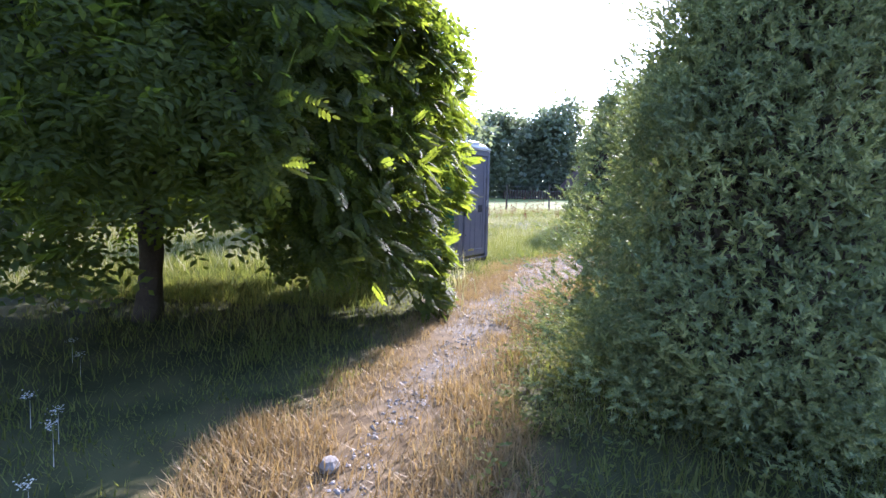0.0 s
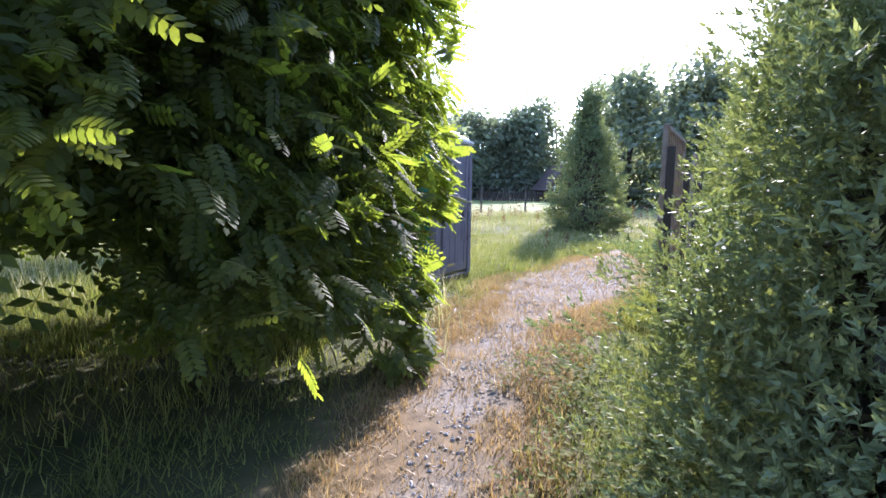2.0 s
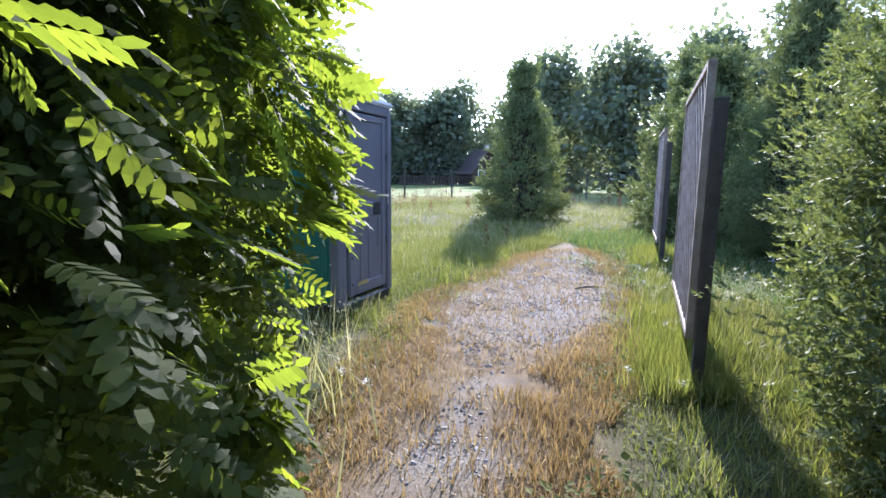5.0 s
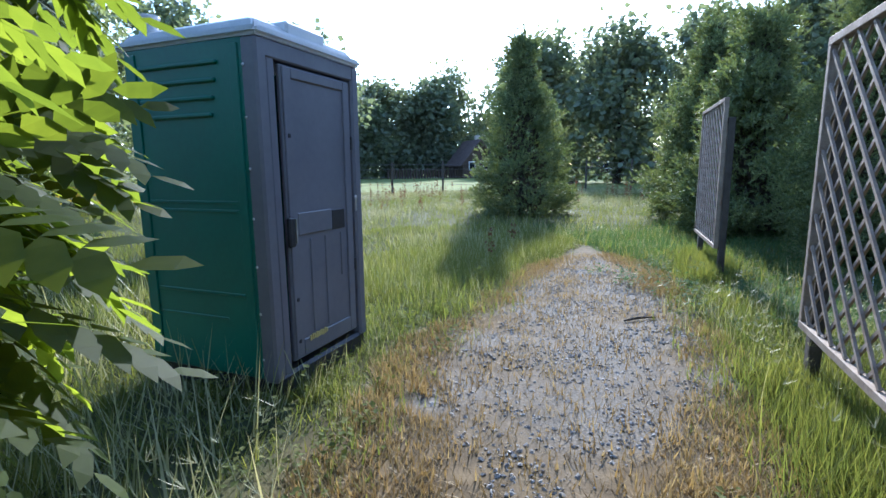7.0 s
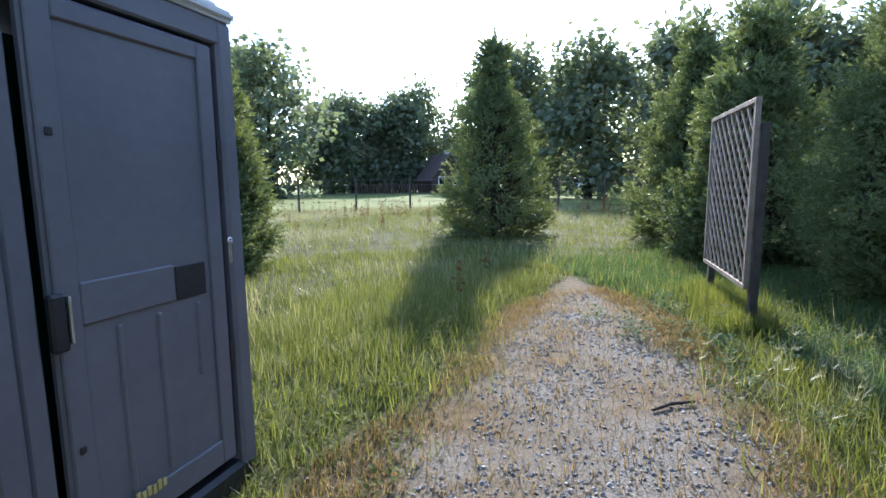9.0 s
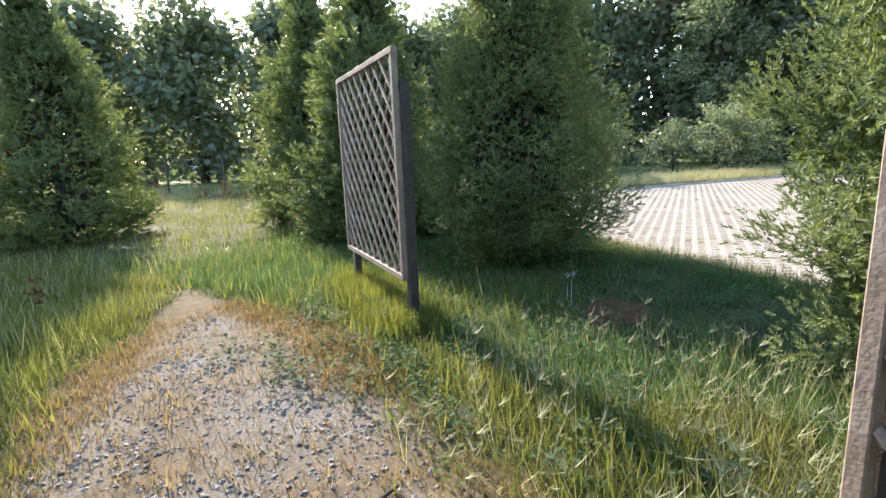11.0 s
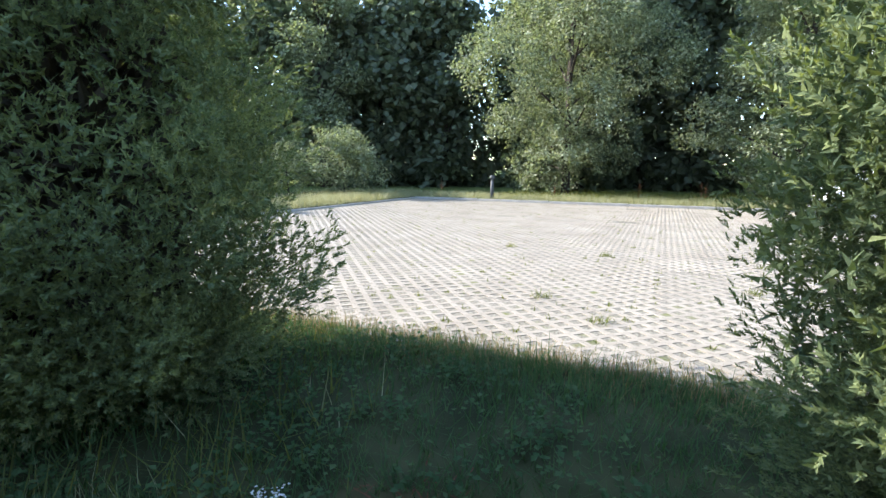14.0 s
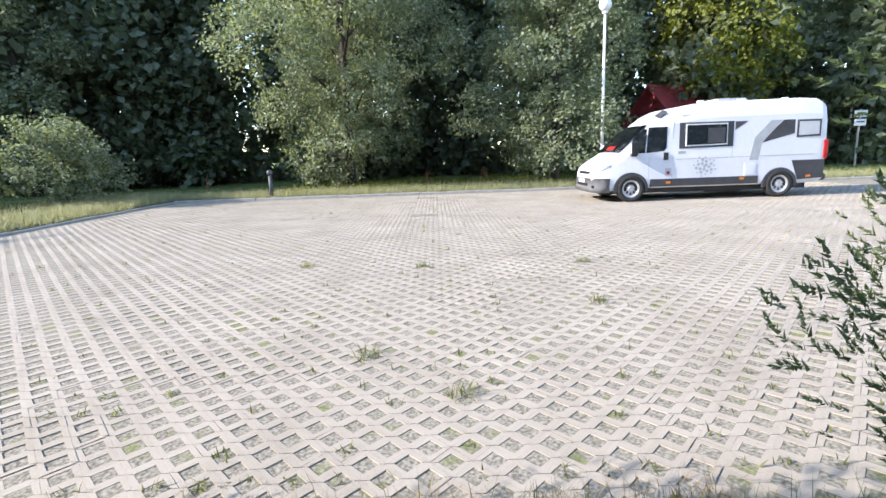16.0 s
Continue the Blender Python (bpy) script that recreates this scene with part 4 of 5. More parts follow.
for z in (0.5, 0.9, 1.3, 1.55):
    part("wire", tube([(-24.5 + 2.65 * k, 0.05, z - (0.03 if k % 2 else 0)) for k in range(20)], [0.006] * 20, 4), WIRE, fence)


def cottage(x, y, turn, w, d, wall, ridge, label):
    ob = thing("cottage", pose(x, y, 0, 0, 0, turn), label, "house")
    part("wall", block(-w / 2, -d / 2, -0.1, w / 2, d / 2, wall), DARK_WOOD, ob)
    bm = prism([(-w / 2 + 0.05, wall - 0.01), (w / 2 - 0.05, wall - 0.01), (0, ridge - 0.15)], -d / 2 + 0.05, d / 2 - 0.05)
    part("gable", bm, DARK_WOOD, ob)
    for s in (1, -1):
        bm = prism([(s * (w / 2 + 0.5), wall - 0.35), (0, ridge), (0, ridge - 0.18), (s * (w / 2 + 0.42), wall - 0.5)], -d / 2 - 0.5, d / 2 + 0.5)
        part("roof", bm, TILE_ROOF, ob)
    part("chimney", block(0.4, -0.5, ridge - 0.8, 0.95, 0.05, ridge + 0.6, 0.02), KERB, ob)
    for k in (-1, 1):
        wnd = part("window", block(k * w * 0.22 - 0.45, -d / 2 - 0.05, 1.0, k * w * 0.22 + 0.45, -d / 2 + 0.02, 2.1), LAMP_PAINT, ob)
        part("pane", block(k * w * 0.22 - 0.36, -d / 2 - 0.07, 1.09, k * w * 0.22 + 0.36, -d / 2 - 0.04, 2.01), GLASS, wnd)
    return ob


cottage(15.2, 72.0, 10, 4.6, 5, 1.9, 4.9, "dark wooden cottage with steep brown roof")
cottage(37.5, 76.0, -20, 6, 7, 2.6, 5.8, "small dark cottage under tall trees")
cottage(45.5, 74.0, -20, 8, 7, 2.6, 4.8, "low dark cottage with brown roof")
# paling of dark stakes before the far trees
pal = thing("paling_fence", pose(4.0, 70.5, 0), "row of dark wooden stakes beyond the field", "fence")
for k in range(26):
    part("stake", tube([(k * 0.36, 0.1 * (k % 2), -0.05), (k * 0.36, 0.1 * (k % 2), 1.15 + 0.12 * (k % 3))], [0.13, 0.11], 6), DARK_WOOD, pal)
# sandy bank and pale car far off under the trees
car = thing("car", pose(36.0, 70.0, 0, 0, 0, 12), "small pale car parked far off under trees", "car")
part("body", prism([(-2, 0.25), (2, 0.25), (2.02, 0.7), (1.2, 0.88), (0.6, 1.38), (-1.0, 1.42), (-1.8, 0.95), (-2.02, 0.8)], -0.8, 0.8), VAN_WHITE, car)
part("side_window", prism([(1.0, 0.9), (0.55, 1.3), (-0.95, 1.34), (-1.5, 0.95)], -0.81, -0.79), GLASS, car)
for x in (-1.25, 1.25):
    part("wheel", lathe([(0.0, 0.0), (0.3, 0.0), (0.3, 0.2), (0.0, 0.2)], 14, m=Matrix.Translation((x, -0.62, 0.3)) @ Euler((radians(90), 0, 0)).to_matrix().to_4x4()), RUBBER, car)

# ---------------------------------------------------------------- car park edges
def kerb_run(u0, v0, u1, v1, w, z0, z1, name, label):
    ob = thing(name, pose(*xy(u0, v0), 0, 0, 0, math.degrees(math.atan2(xy(u1, v1)[1] - xy(u0, v0)[1], xy(u1, v1)[0] - xy(u0, v0)[0]))), label, "kerb", kind="structure")
    L = math.hypot(u1 - u0, v1 - v0)
    n = int(L)
    bm = block(0.006, -w / 2, z0, L / n - 0.006, w / 2, z1, 0.012)
    me = bpy.data.meshes.new("kerb_stone"); bm.to_mesh(me); bm.free(); me.materials.append(KERB)
    for k in range(n):
        piece("kerb_stone", me, ob, pose(k * L / n, 0.006 * ((k * 7) % 3 - 1), 0.005 * ((k * 5) % 3 - 1), 0, 0, 0.3 * ((k * 3) % 3 - 1)))


kerb_run(YARD[0], YARD[3] + 0.05, YARD[1], YARD[3] + 0.05, 0.12, -0.2, 0.085, "kerb_far", "grey concrete kerb before the grass verge")
kerb_run(YARD[1] + 0.06, YARD[3] + 0.1, YARD[1] + 0.06, YARD[2] + 0.3, 0.12, -0.2, 0.05, "kerb_side", "grey concrete kerb beside the grass verge")
kerb_run(YARD[0], YARD[2] - 0.06, YARD[1], YARD[2] - 0.06, 0.08, -0.2, 0.0, "kerb_near", "thin concrete edging flush with the paving")

# ---------------------------------------------------------------- camper van
def camper_van():
    """x forward from the front axle, y to its left side, z up."""
    fx, fy = xy(6.27, 14.28)
    ob = thing("camper_van", pose(fx, fy, -0.01, 0, 0, UANG), "white camper van with grey and black side stripes", "camper van")
    stations = [  # x, half width, bottom, top
        (0.97, 0.70, 0.42, 0.74), (0.93, 0.84, 0.34, 0.90), (0.80, 0.95, 0.30, 1.02), (0.58, 1.01, 0.30, 1.15), (0.33, 1.02, 0.32, 1.30), (0.0, 1.02, 0.36, 1.60),
        (-0.3, 1.025, 0.36, 1.87), (-0.55, 1.025, 0.36, 2.07), (-0.85, 1.025, 0.36, 2.30), (-1.2, 1.025, 0.36, 2.46), (-1.7, 1.025, 0.36, 2.55), (-2.4, 1.025, 0.36, 2.60),
        (-4.65, 1.025, 0.36, 2.62), (-5.10, 1.02, 0.38, 2.59), (-5.24, 1.0, 0.42, 2.48), (-5.28, 0.96, 0.48, 2.30)]
    def half(w, zb, zt):
        h = zt - zb
        if zt < 1.9:
            fr_ = ((0.0, 0.93), (0.08, 1.0), (0.42, 1.0), (0.78, 0.985), (0.93, 0.90), (1.0, 0.70))
            return [(w * k, zb + h * t) for t, k in fr_]
        return [(w * 0.95, zb), (w, zb + 0.08), (w, 1.15), (w * 0.965, zt - 0.42), (w * 0.90, zt - 0.10), (w * 0.70, zt)]
    bm = bmesh.new()
    rings = []
    for x, w, zb, zt in stations:
        hs = half(w, zb, zt)
        rings.append([bm.verts.new((x, y, z)) for y, z in hs] + [bm.verts.new((x, -y, z)) for y, z in hs[::-1]])
    for r0, r1 in zip(rings, rings[1:]):
        for k in range(12):
            bm.faces.new((r0[k], r1[k], r1[(k + 1) % 12], r0[(k + 1) % 12]))
    bm.faces.new(rings[0][::-1]); bm.faces.new(rings[-1])
    bmesh.ops.recalc_face_normals(bm, faces=bm.faces[:])
    bmesh.ops.bevel(bm, geom=[e for e in bm.edges if e.calc_face_angle(0) > 0.5], offset=0.03, segments=2, affect="EDGES", clamp_overlap=True)
    body = part("body", bm, VAN_WHITE, ob, "white painted body", smooth=False)
    def side(name, pts, mtl, out=0.006, parent=None, label=""):
        """A plate on the left side, following its lean above the waist."""
        b = bmesh.new()
        def yy(z):
            return 1.025 if z < 1.15 else 1.025 - 0.036 * (z - 1.15) / 1.03
        a = [b.verts.new((x, yy(z) + out, z)) for x, z in pts]
        c = [b.verts.new((x, yy(z) - 0.02, z)) for x, z in pts]
        b.faces.new(a)
        for i in range(len(a)):
            j = (i + 1) % len(a)
            b.faces.new((a[j], a[i], c[i], c[j]))
        bmesh.ops.recalc_face_normals(b, faces=b.faces[:])
        return part(name, b, mtl, parent or ob, label)
    # windscreen over the sloping front
    b = bmesh.new()
    rows = [(0.30, 1.345, 0.86), (0.0, 1.635, 0.84), (-0.3, 1.905, 0.80), (-0.50, 2.055, 0.76)]
    g = [[b.verts.new((x + 0.012, s * w, z - 0.012 * abs(s))) for s in (-1, -0.5, 0, 0.5, 1)] for x, z, w in rows]
    for r0, r1 in zip(g, g[1:]):
        for k in range(4):
            b.faces.new((r0[k], r0[k + 1], r1[k + 1], r1[k]))
    bmesh.ops.solidify(b, geom=b.faces[:], thickness=0.02)
    part("windscreen", b, GLASS, ob, "dark sloping windscreen", smooth=True)
    part("red_cloth", block(-0.07, -0.30, 0.0, 0.07, 0.25, 0.012, 0.004), RED_LENS, ob, "red cloth behind the windscreen").matrix_basis = pose(0.215, 0.05, 1.452, 0, 44, 0)
    part("wiper", tube([(0.32, 0.5, 1.345), (0.10, 0.1, 1.56)], [0.012, 0.008], 5), DARK_PLASTIC, ob)
    side("cab_window", [(0.02, 1.30), (-0.36, 1.30), (-0.40, 1.93), (-0.30, 1.93), (-0.10, 1.78), (0.05, 1.50)], GLASS, 0.004, label="dark cab quarter window")
    side("cab_window", [(-0.40, 1.30), (-0.86, 1.34), (-0.93, 1.42), (-0.94, 1.97), (-0.44, 1.97)], GLASS, 0.004, label="dark cab door window")
    side("window_frame", [(-1.27, 1.39), (-2.72, 1.41), (-2.72, 2.06), (-1.27, 2.06)], VAN_BLACK, 0.008, label="black painted window band")
    w1 = side("window_frame", [(-1.43, 1.44), (-2.55, 1.46), (-2.55, 2.02), (-1.43, 2.02)], LAMP_PAINT, 0.030, label="pale window frame")
    side("side_window", [(-1.46, 1.47), (-2.52, 1.49), (-2.52, 1.99), (-1.46, 1.99)], GLASS, 0.036, w1, "dark hinged side window")
    side("side_window_blind", [(-2.02, 1.50), (-2.48, 1.51), (-2.48, 1.90), (-2.02, 1.90)], VAN_BLACK, 0.0375, w1)
    side("decal", [(-2.76, 1.83), (-3.10, 2.05), (-2.76, 2.05)], VAN_BLACK, 0.005, label="black painted wedge")
    side("decal", [(-3.50, 1.47), (-4.36, 1.69), (-4.36, 2.05), (-4.05, 2.05), (-3.75, 1.75)], VAN_BLACK, 0.005, label="black painted wedge")
    side("decal", [(-3.18, 1.02), (-3.42, 1.02), (-3.50, 1.45), (-3.78, 1.78), (-4.02, 2.05), (-3.72, 2.05), (-3.30, 1.62)], SILVER_DECAL, 0.004, label="silver curved stripe")
    w2 = side("window_frame", [(-4.42, 1.58), (-5.06, 1.60), (-5.06, 2.04), (-4.42, 2.04)], VAN_BLACK, 0.012, label="black rear window frame")
    side("side_window", [(-4.47, 1.63), (-5.01, 1.65), (-5.01, 1.99), (-4.47, 1.99)], SHEET, 0.018, w2, "rear window with closed grey blind")
    # lower cladding and sills
    side("cladding", [(-0.52, 0.40), (-3.45, 0.40), (-3.45, 0.60), (-0.52, 0.60)], VAN_BLACK, 0.012, label="black lower cladding")
    side("cladding", [(-4.53, 0.46), (-5.22, 0.50), (-5.22, 0.98), (-4.33, 0.98)], VAN_BLACK, 0.010, label="black rear cladding")
    for x, z in ((-0.95, 0.50), (-2.95, 0.54), (-4.75, 0.55)):
        side("side_marker", [(x, z - 0.03), (x - 0.12, z - 0.03), (x - 0.12, z + 0.03), (x, z + 0.03)], AMBER, 0.018, label="amber side marker")
    side("flap", [(-3.06, 0.64), (-3.36, 0.64), (-3.36, 0.94), (-3.06, 0.94)], LAMP_PAINT, 0.014, label="white service flap")
    side("flap_panel", [(-3.10, 0.68), (-3.32, 0.68), (-3.32, 0.90), (-3.10, 0.90)], VAN_WHITE, 0.018)
    side("fuel_flap", [(-0.92, 0.68), (-1.08, 0.68), (-1.08, 0.88), (-0.92, 0.88)], SHEET, 0.006, label="small sticker with red mark")
    side("sticker", [(-0.96, 0.72), (-1.04, 0.72), (-1.04, 0.80), (-0.96, 0.80)], RED_LENS, 0.008)
    side("door_handle", [(-0.86, 1.10), (-0.98, 1.10), (-0.98, 1.30), (-0.86, 1.30)], DARK_PLASTIC, 0.03, label="black door handle")
    side("badge", [(-1.25, 1.25), (-1.45, 1.25), (-1.45, 1.32), (-1.25, 1.32)], SILVER_DECAL, 0.006)
    # seams of the doors
    for pts in ([(-0.47, 0.62), (-0.482, 0.62), (-0.482, 1.2), (-0.47, 1.2)], [(-1.10, 0.62), (-1.112, 0.62), (-1.112, 2.1), (-1.10, 2.1)], [(-1.2, 1.10), (-4.9, 1.12), (-4.9, 1.135), (-1.2, 1.115)], [(-2.70, 1.12), (-2.71, 1.12), (-2.71, 2.0), (-2.70, 2.0)]):
        side("panel_seam", pts, SILVER_DECAL, 0.003)
    # drawing in silver-grey: plain shapes
    for k in range(26):
        a = 2.39996 * k
        rr = 0.055 * math.sqrt(k)
        x, z, s = -1.98 + 1.15 * rr * math.cos(a), 0.90 + rr * math.sin(a), 0.05 if k < 14 else 0.028
        side("decal_speck", [(x, z - s), (x - s, z), (x, z + s), (x + s, z)], SILVER_DECAL, 0.005)
    # unreadable writing: plain bars
    for x, z, w, h in ((-1.35, 2.235, 0.30, 0.05), (-1.68, 2.245, 0.10, 0.09), (-1.82, 2.235, 0.34, 0.05), (-4.40, 2.33, 0.26, 0.08), (-4.70, 2.33, 0.26, 0.08), (-4.68, 2.26, 0.26, 0.035)):
        b = bmesh.new()
        block(x - w, 0.955 - (z - 2.2) * 0.22 - 0.01, z - h / 2, x, 0.955 - (z - 2.2) * 0.22 + 0.012, z + h / 2, 0, b)
        part("lettering_bar", b, SILVER_DECAL, ob)
    # arches and wheels
    for x in (0.0, -4.035):
        for sgn in (1, -1):
            pts = [(math.cos(a) * 0.47, math.sin(a) * 0.46) for a in [math.pi * (-0.04 + 1.08 * k / 16) for k in range(17)]]
            inn = [(math.cos(a) * 0.385, math.sin(a) * 0.385) for a in [math.pi * (-0.04 + 1.08 * k / 16) for k in range(17)]]
            b = prism([(x + p, 0.34 + q) for p, q in pts] + [(x + p, 0.34 + q) for p, q in inn[::-1]], sgn * 1.0, sgn * 1.055)
            part("wheel_arch", b, VAN_BLACK, ob, "dark wheel arch trim")
            b = prism([(x + p * 1.02, 0.345 + q * 1.02) for p, q in inn] + [(x - 0.385, 0.30), (x + 0.385, 0.30)], sgn * 1.0, sgn * 1.031)
            part("wheel_well", b, DARK_PLASTIC, ob)
            rot = Matrix.Translation((x, sgn * 0.86, 0.365)) @ Euler((radians(-90 * sgn), 0, 0)).to_matrix().to_4x4()
            wheel = part("wheel", lathe([(0.225, 0.0), (0.335, 0.0), (0.358, 0.03), (0.365, 0.08), (0.365, 0.14), (0.358, 0.19), (0.33, 0.212), (0.235, 0.20), (0.225, 0.0)], 32, m=rot), RUBBER, ob, "black tyre", smooth=True)
            b = lathe([(0.0, 0.185), (0.06, 0.19), (0.075, 0.175), (0.18, 0.165), (0.21, 0.19), (0.235, 0.198), (0.238, 0.15)], 32, m=rot)
            part("rim", b, RIM, wheel, "silver wheel cap")
            for k in range(8):
                a = k * math.pi / 4
                b = bmesh.new()
                block(0.10, -0.022, 0.168, 0.175, 0.022, 0.176, 0.003, b)
                bmesh.ops.transform(b, matrix=rot @ Matrix.Rotation(a, 4, "Z"), verts=b.verts[:])
                part("rim_slot", b, DARK_PLASTIC, wheel)
    # bumper, grille, lamps, plate
    b = bmesh.new()
    pr = [(0.985, -0.62), (1.0, 0.0), (0.985, 0.62), (0.93, 0.86), (0.80, 0.98), (0.56, 1.03)]
    pr = [(0.56, -1.03), (0.80, -0.98), (0.93, -0.86)] + pr
    lo = [b.verts.new((x, y, 0.27)) for x, y in pr]; mi = [b.verts.new((x + 0.02, y * 1.005, 0.42)) for x, y in pr]; hi = [b.verts.new((x - 0.005, y, 0.66)) for x, y in pr]
    for r0, r1 in ((lo, mi), (mi, hi)):
        for k in range(len(pr) - 1):
            b.faces.new((r0[k], r0[k + 1], r1[k + 1], r1[k]))
    bmesh.ops.solidify(b, geom=b.faces[:], thickness=0.03)
    part("bumper", b, VAN_GREY, ob, "pale grey front bumper", smooth=True)
    part("grille", block(0.93, -0.5, 0.70, 0.965, 0.5, 0.84, 0.02), DARK_PLASTIC, ob, "dark grille")
    part("lower_grille", block(0.985, -0.45, 0.44, 1.03, 0.45, 0.52, 0.01), DARK_PLASTIC, ob)
    part("number_plate", block(1.02, -0.26, 0.53, 1.035, 0.26, 0.64, 0.004), LAMP_PAINT, ob, "pale number plate")
    for sgn in (1, -1):
        b = bmesh.new()
        pts = [(0.93, 0.60, 0.80), (0.86, 0.90, 0.80), (0.60, 1.00, 0.98), (0.52, 0.985, 1.06), (0.74, 0.82, 1.00), (0.90, 0.62, 0.88)]
        vs = [b.verts.new((x + 0.02, sgn * (y + 0.014), z)) for x, y, z in pts]
        b.faces.new(vs if sgn > 0 else vs[::-1])
        bmesh.ops.solidify(b, geom=b.faces[:], thickness=0.03)
        part("headlight", b, HEADLAMP, ob, "clear headlight")
        part("fog_lamp", block(0.93, sgn * 0.80 - 0.07, 0.40, 0.99, sgn * 0.80 + 0.07, 0.47, 0.01), DARK_PLASTIC, ob)
        m = part("mirror", block(-0.12, sgn * 1.10 - 0.07, 1.22, 0.06, sgn * 1.10 + 0.10, 1.58, 0.03, seg=2), DARK_PLASTIC, ob, "black door mirror")
        part("mirror_shell", block(0.05, sgn * 1.10 - 0.055, 1.30, 0.085, sgn * 1.10 + 0.085, 1.55, 0.015), VAN_WHITE, m)
        part("mirror_arm", block(-0.06, sgn * 1.0 - 0.05, 1.26, 0.02, sgn * 1.0 + 0.07, 1.34, 0.01), DARK_PLASTIC, m)
        part("tail_light", block(-5.30, min(sgn * 0.90, sgn * 1.027), 1.0, -5.18, max(sgn * 0.90, sgn * 1.027), 1.50, 0.015), RED_LENS, ob, "red tail light")
    part("rear_bumper", block(-5.35, -0.98, 0.42, -5.17, 0.98, 0.60, 0.03, seg=2), VAN_BLACK, ob)
    # roof: front decal, hatches, rail ends
    part("roof_stripe", block(-0.98, 0.70, 2.352, -0.70, 0.90, 2.36, 0.002), VAN_BLACK, ob).matrix_basis = pose(0, 0, 0) @ Matrix.Translation((-0.84, 0.8, 2.30)) @ Euler((radians(-24), radians(34), 0)).to_matrix().to_4x4() @ Matrix.Translation((0.84, -0.8, -2.335))
    for x in (-1.9, -3.0, -4.2):
        part("roof_bracket", block(x - 0.16, 0.55, 2.58, x, 0.66, 2.65, 0.012), VAN_WHITE, ob)
    part("roof_hatch", block(-3.4, -0.35, 2.61, -2.55, 0.40, 2.70, 0.03, seg=2), SHEET, ob, "grey roof hatch")
    # underside and axle shadow line
    part("underbody", block(-4.9, -0.85, 0.22, 0.75, 0.85, 0.37, 0.02), DARK_PLASTIC, ob)
    part("exhaust", tube([(-2.2, 0.7, 0.25), (-3.1, 0.75, 0.24)], [0.07, 0.07], 8), VAN_BLACK, ob)
    return ob


camper_van()


# ---------------------------------------------------------------- lamps, bollard, sign, hut
def street_lamp(u, v, h, label):
    ob = thing("street_lamp", pose(*xy(u, v), 0.05), label, "street lamp", "street lamps")
    part("pole", tube([(0, 0, -0.2), (0, 0, h * 0.45), (0, 0, h - 0.2)], [0.065, 0.055, 0.045], 12), LAMP_PAINT, ob, "pale painted steel pole", smooth=True)
    part("collar", lathe([(0.0, h - 0.24), (0.10, h - 0.24), (0.11, h - 0.16), (0.0, h - 0.15)], 14), LAMP_PAINT, ob)
    part("globe", lathe([(0.0, h - 0.18), (0.13, h - 0.15), (0.215, h - 0.03), (0.23, h + 0.07), (0.20, h + 0.18)], 18), OPAL, ob, "white opal globe", smooth=True)
    part("cap", lathe([(0.21, h + 0.17), (0.22, h + 0.20), (0.14, h + 0.26), (0.0, h + 0.28)], 18), LAMP_PAINT, ob, smooth=True)


street_lamp(5.15, 19.1, 6.45, "white globe street lamp on a pale pole")
street_lamp(-12.4, 28.9, 6.3, "white globe street lamp on a pale pole")
bol = thing("bollard_light", pose(*xy(17.75, 18.75), 0.06), "dark metal bollard light on the grass verge", "bollard")
part("post", tube([(0, 0, -0.1), (0, 0, 0.86)], [0.075, 0.072], 16), BOLLARD, bol, smooth=True)
part("head", lathe([(0.0, 0.83), (0.105, 0.84), (0.12, 0.90), (0.115, 0.97), (0.07, 1.01), (0.0, 1.02)], 18), BOLLARD, bol, "domed lamp head", smooth=True)
sign = thing("sign_post", pose(*xy(-11.0, 26.6), 0.0, 0, 0, UANG), "grey signpost with two small pale plates", "sign")
part("pole", tube([(0, 0, -0.1), (0, 0, 3.0)], [0.05, 0.05], 8), STEEL, sign)
part("plate", block(-0.35, 0.05, 2.6, 0.35, 0.07, 2.95, 0.01), LAMP_PAINT, sign, "pale plate with grey bars")
part("plate", block(-0.32, 0.05, 2.15, 0.32, 0.07, 2.5, 0.01), LAMP_PAINT, sign, "pale plate with grey bars")
for z in (2.32, 2.78):
    part("sign_bar", block(-0.22, 0.071, z, 0.22, 0.076, z + 0.06), VAN_BLACK, sign)


def red_hut():
    ob = thing("red_roofed_hut", pose(*xy(-2.6, 28.6), 0, 0, 0, UANG - 72), "wooden hut with a red gabled roof among trees", "hut")
    part("wall", block(-2.0, -2.2, -0.1, 2.0, 2.2, 2.7), DARK_WOOD, ob)
    part("gable", prism([(-2.0, 2.7), (2.0, 2.7), (0, 4.5)], -2.18, 2.18), RED_ROOF, ob, "red boarded gable")
    for s in (1, -1):
        part("roof", prism([(s * 2.5, 2.35), (0, 4.75), (0, 4.58), (s * 2.45, 2.2)], -2.6, 2.6), RED_ROOF, ob, "red sheet roof")


red_hut()

# ---------------------------------------------------------------- grass and weeds
BLADE_V = np.array([(-0.5, 0, 0), (0.5, 0, 0), (0.36, 0.5, 0.07), (-0.36, 0.5, 0.07), (0, 1.0, 0.30)])
BLADE_F = np.array([(0, 1, 2), (0, 2, 3), (3, 2, 4)])
TRI_V = np.array([(-0.5, 0, 0), (0.5, 0, 0), (0, 1.0, 0.22)])
TRI_F = np.array([(0, 1, 2)])


def blades(x, y, height, width, lean=0.45, simple=False):
    n = len(x)
    P = np.stack([x, y, ground_z(x, y) - 0.01], -1)
    a = rng.uniform(0, 2 * np.pi, n)
    tilt = np.abs(rng.normal(0, lean, n))
    way = np.stack([np.cos(a) * tilt, np.sin(a) * tilt, np.ones(n)], -1)
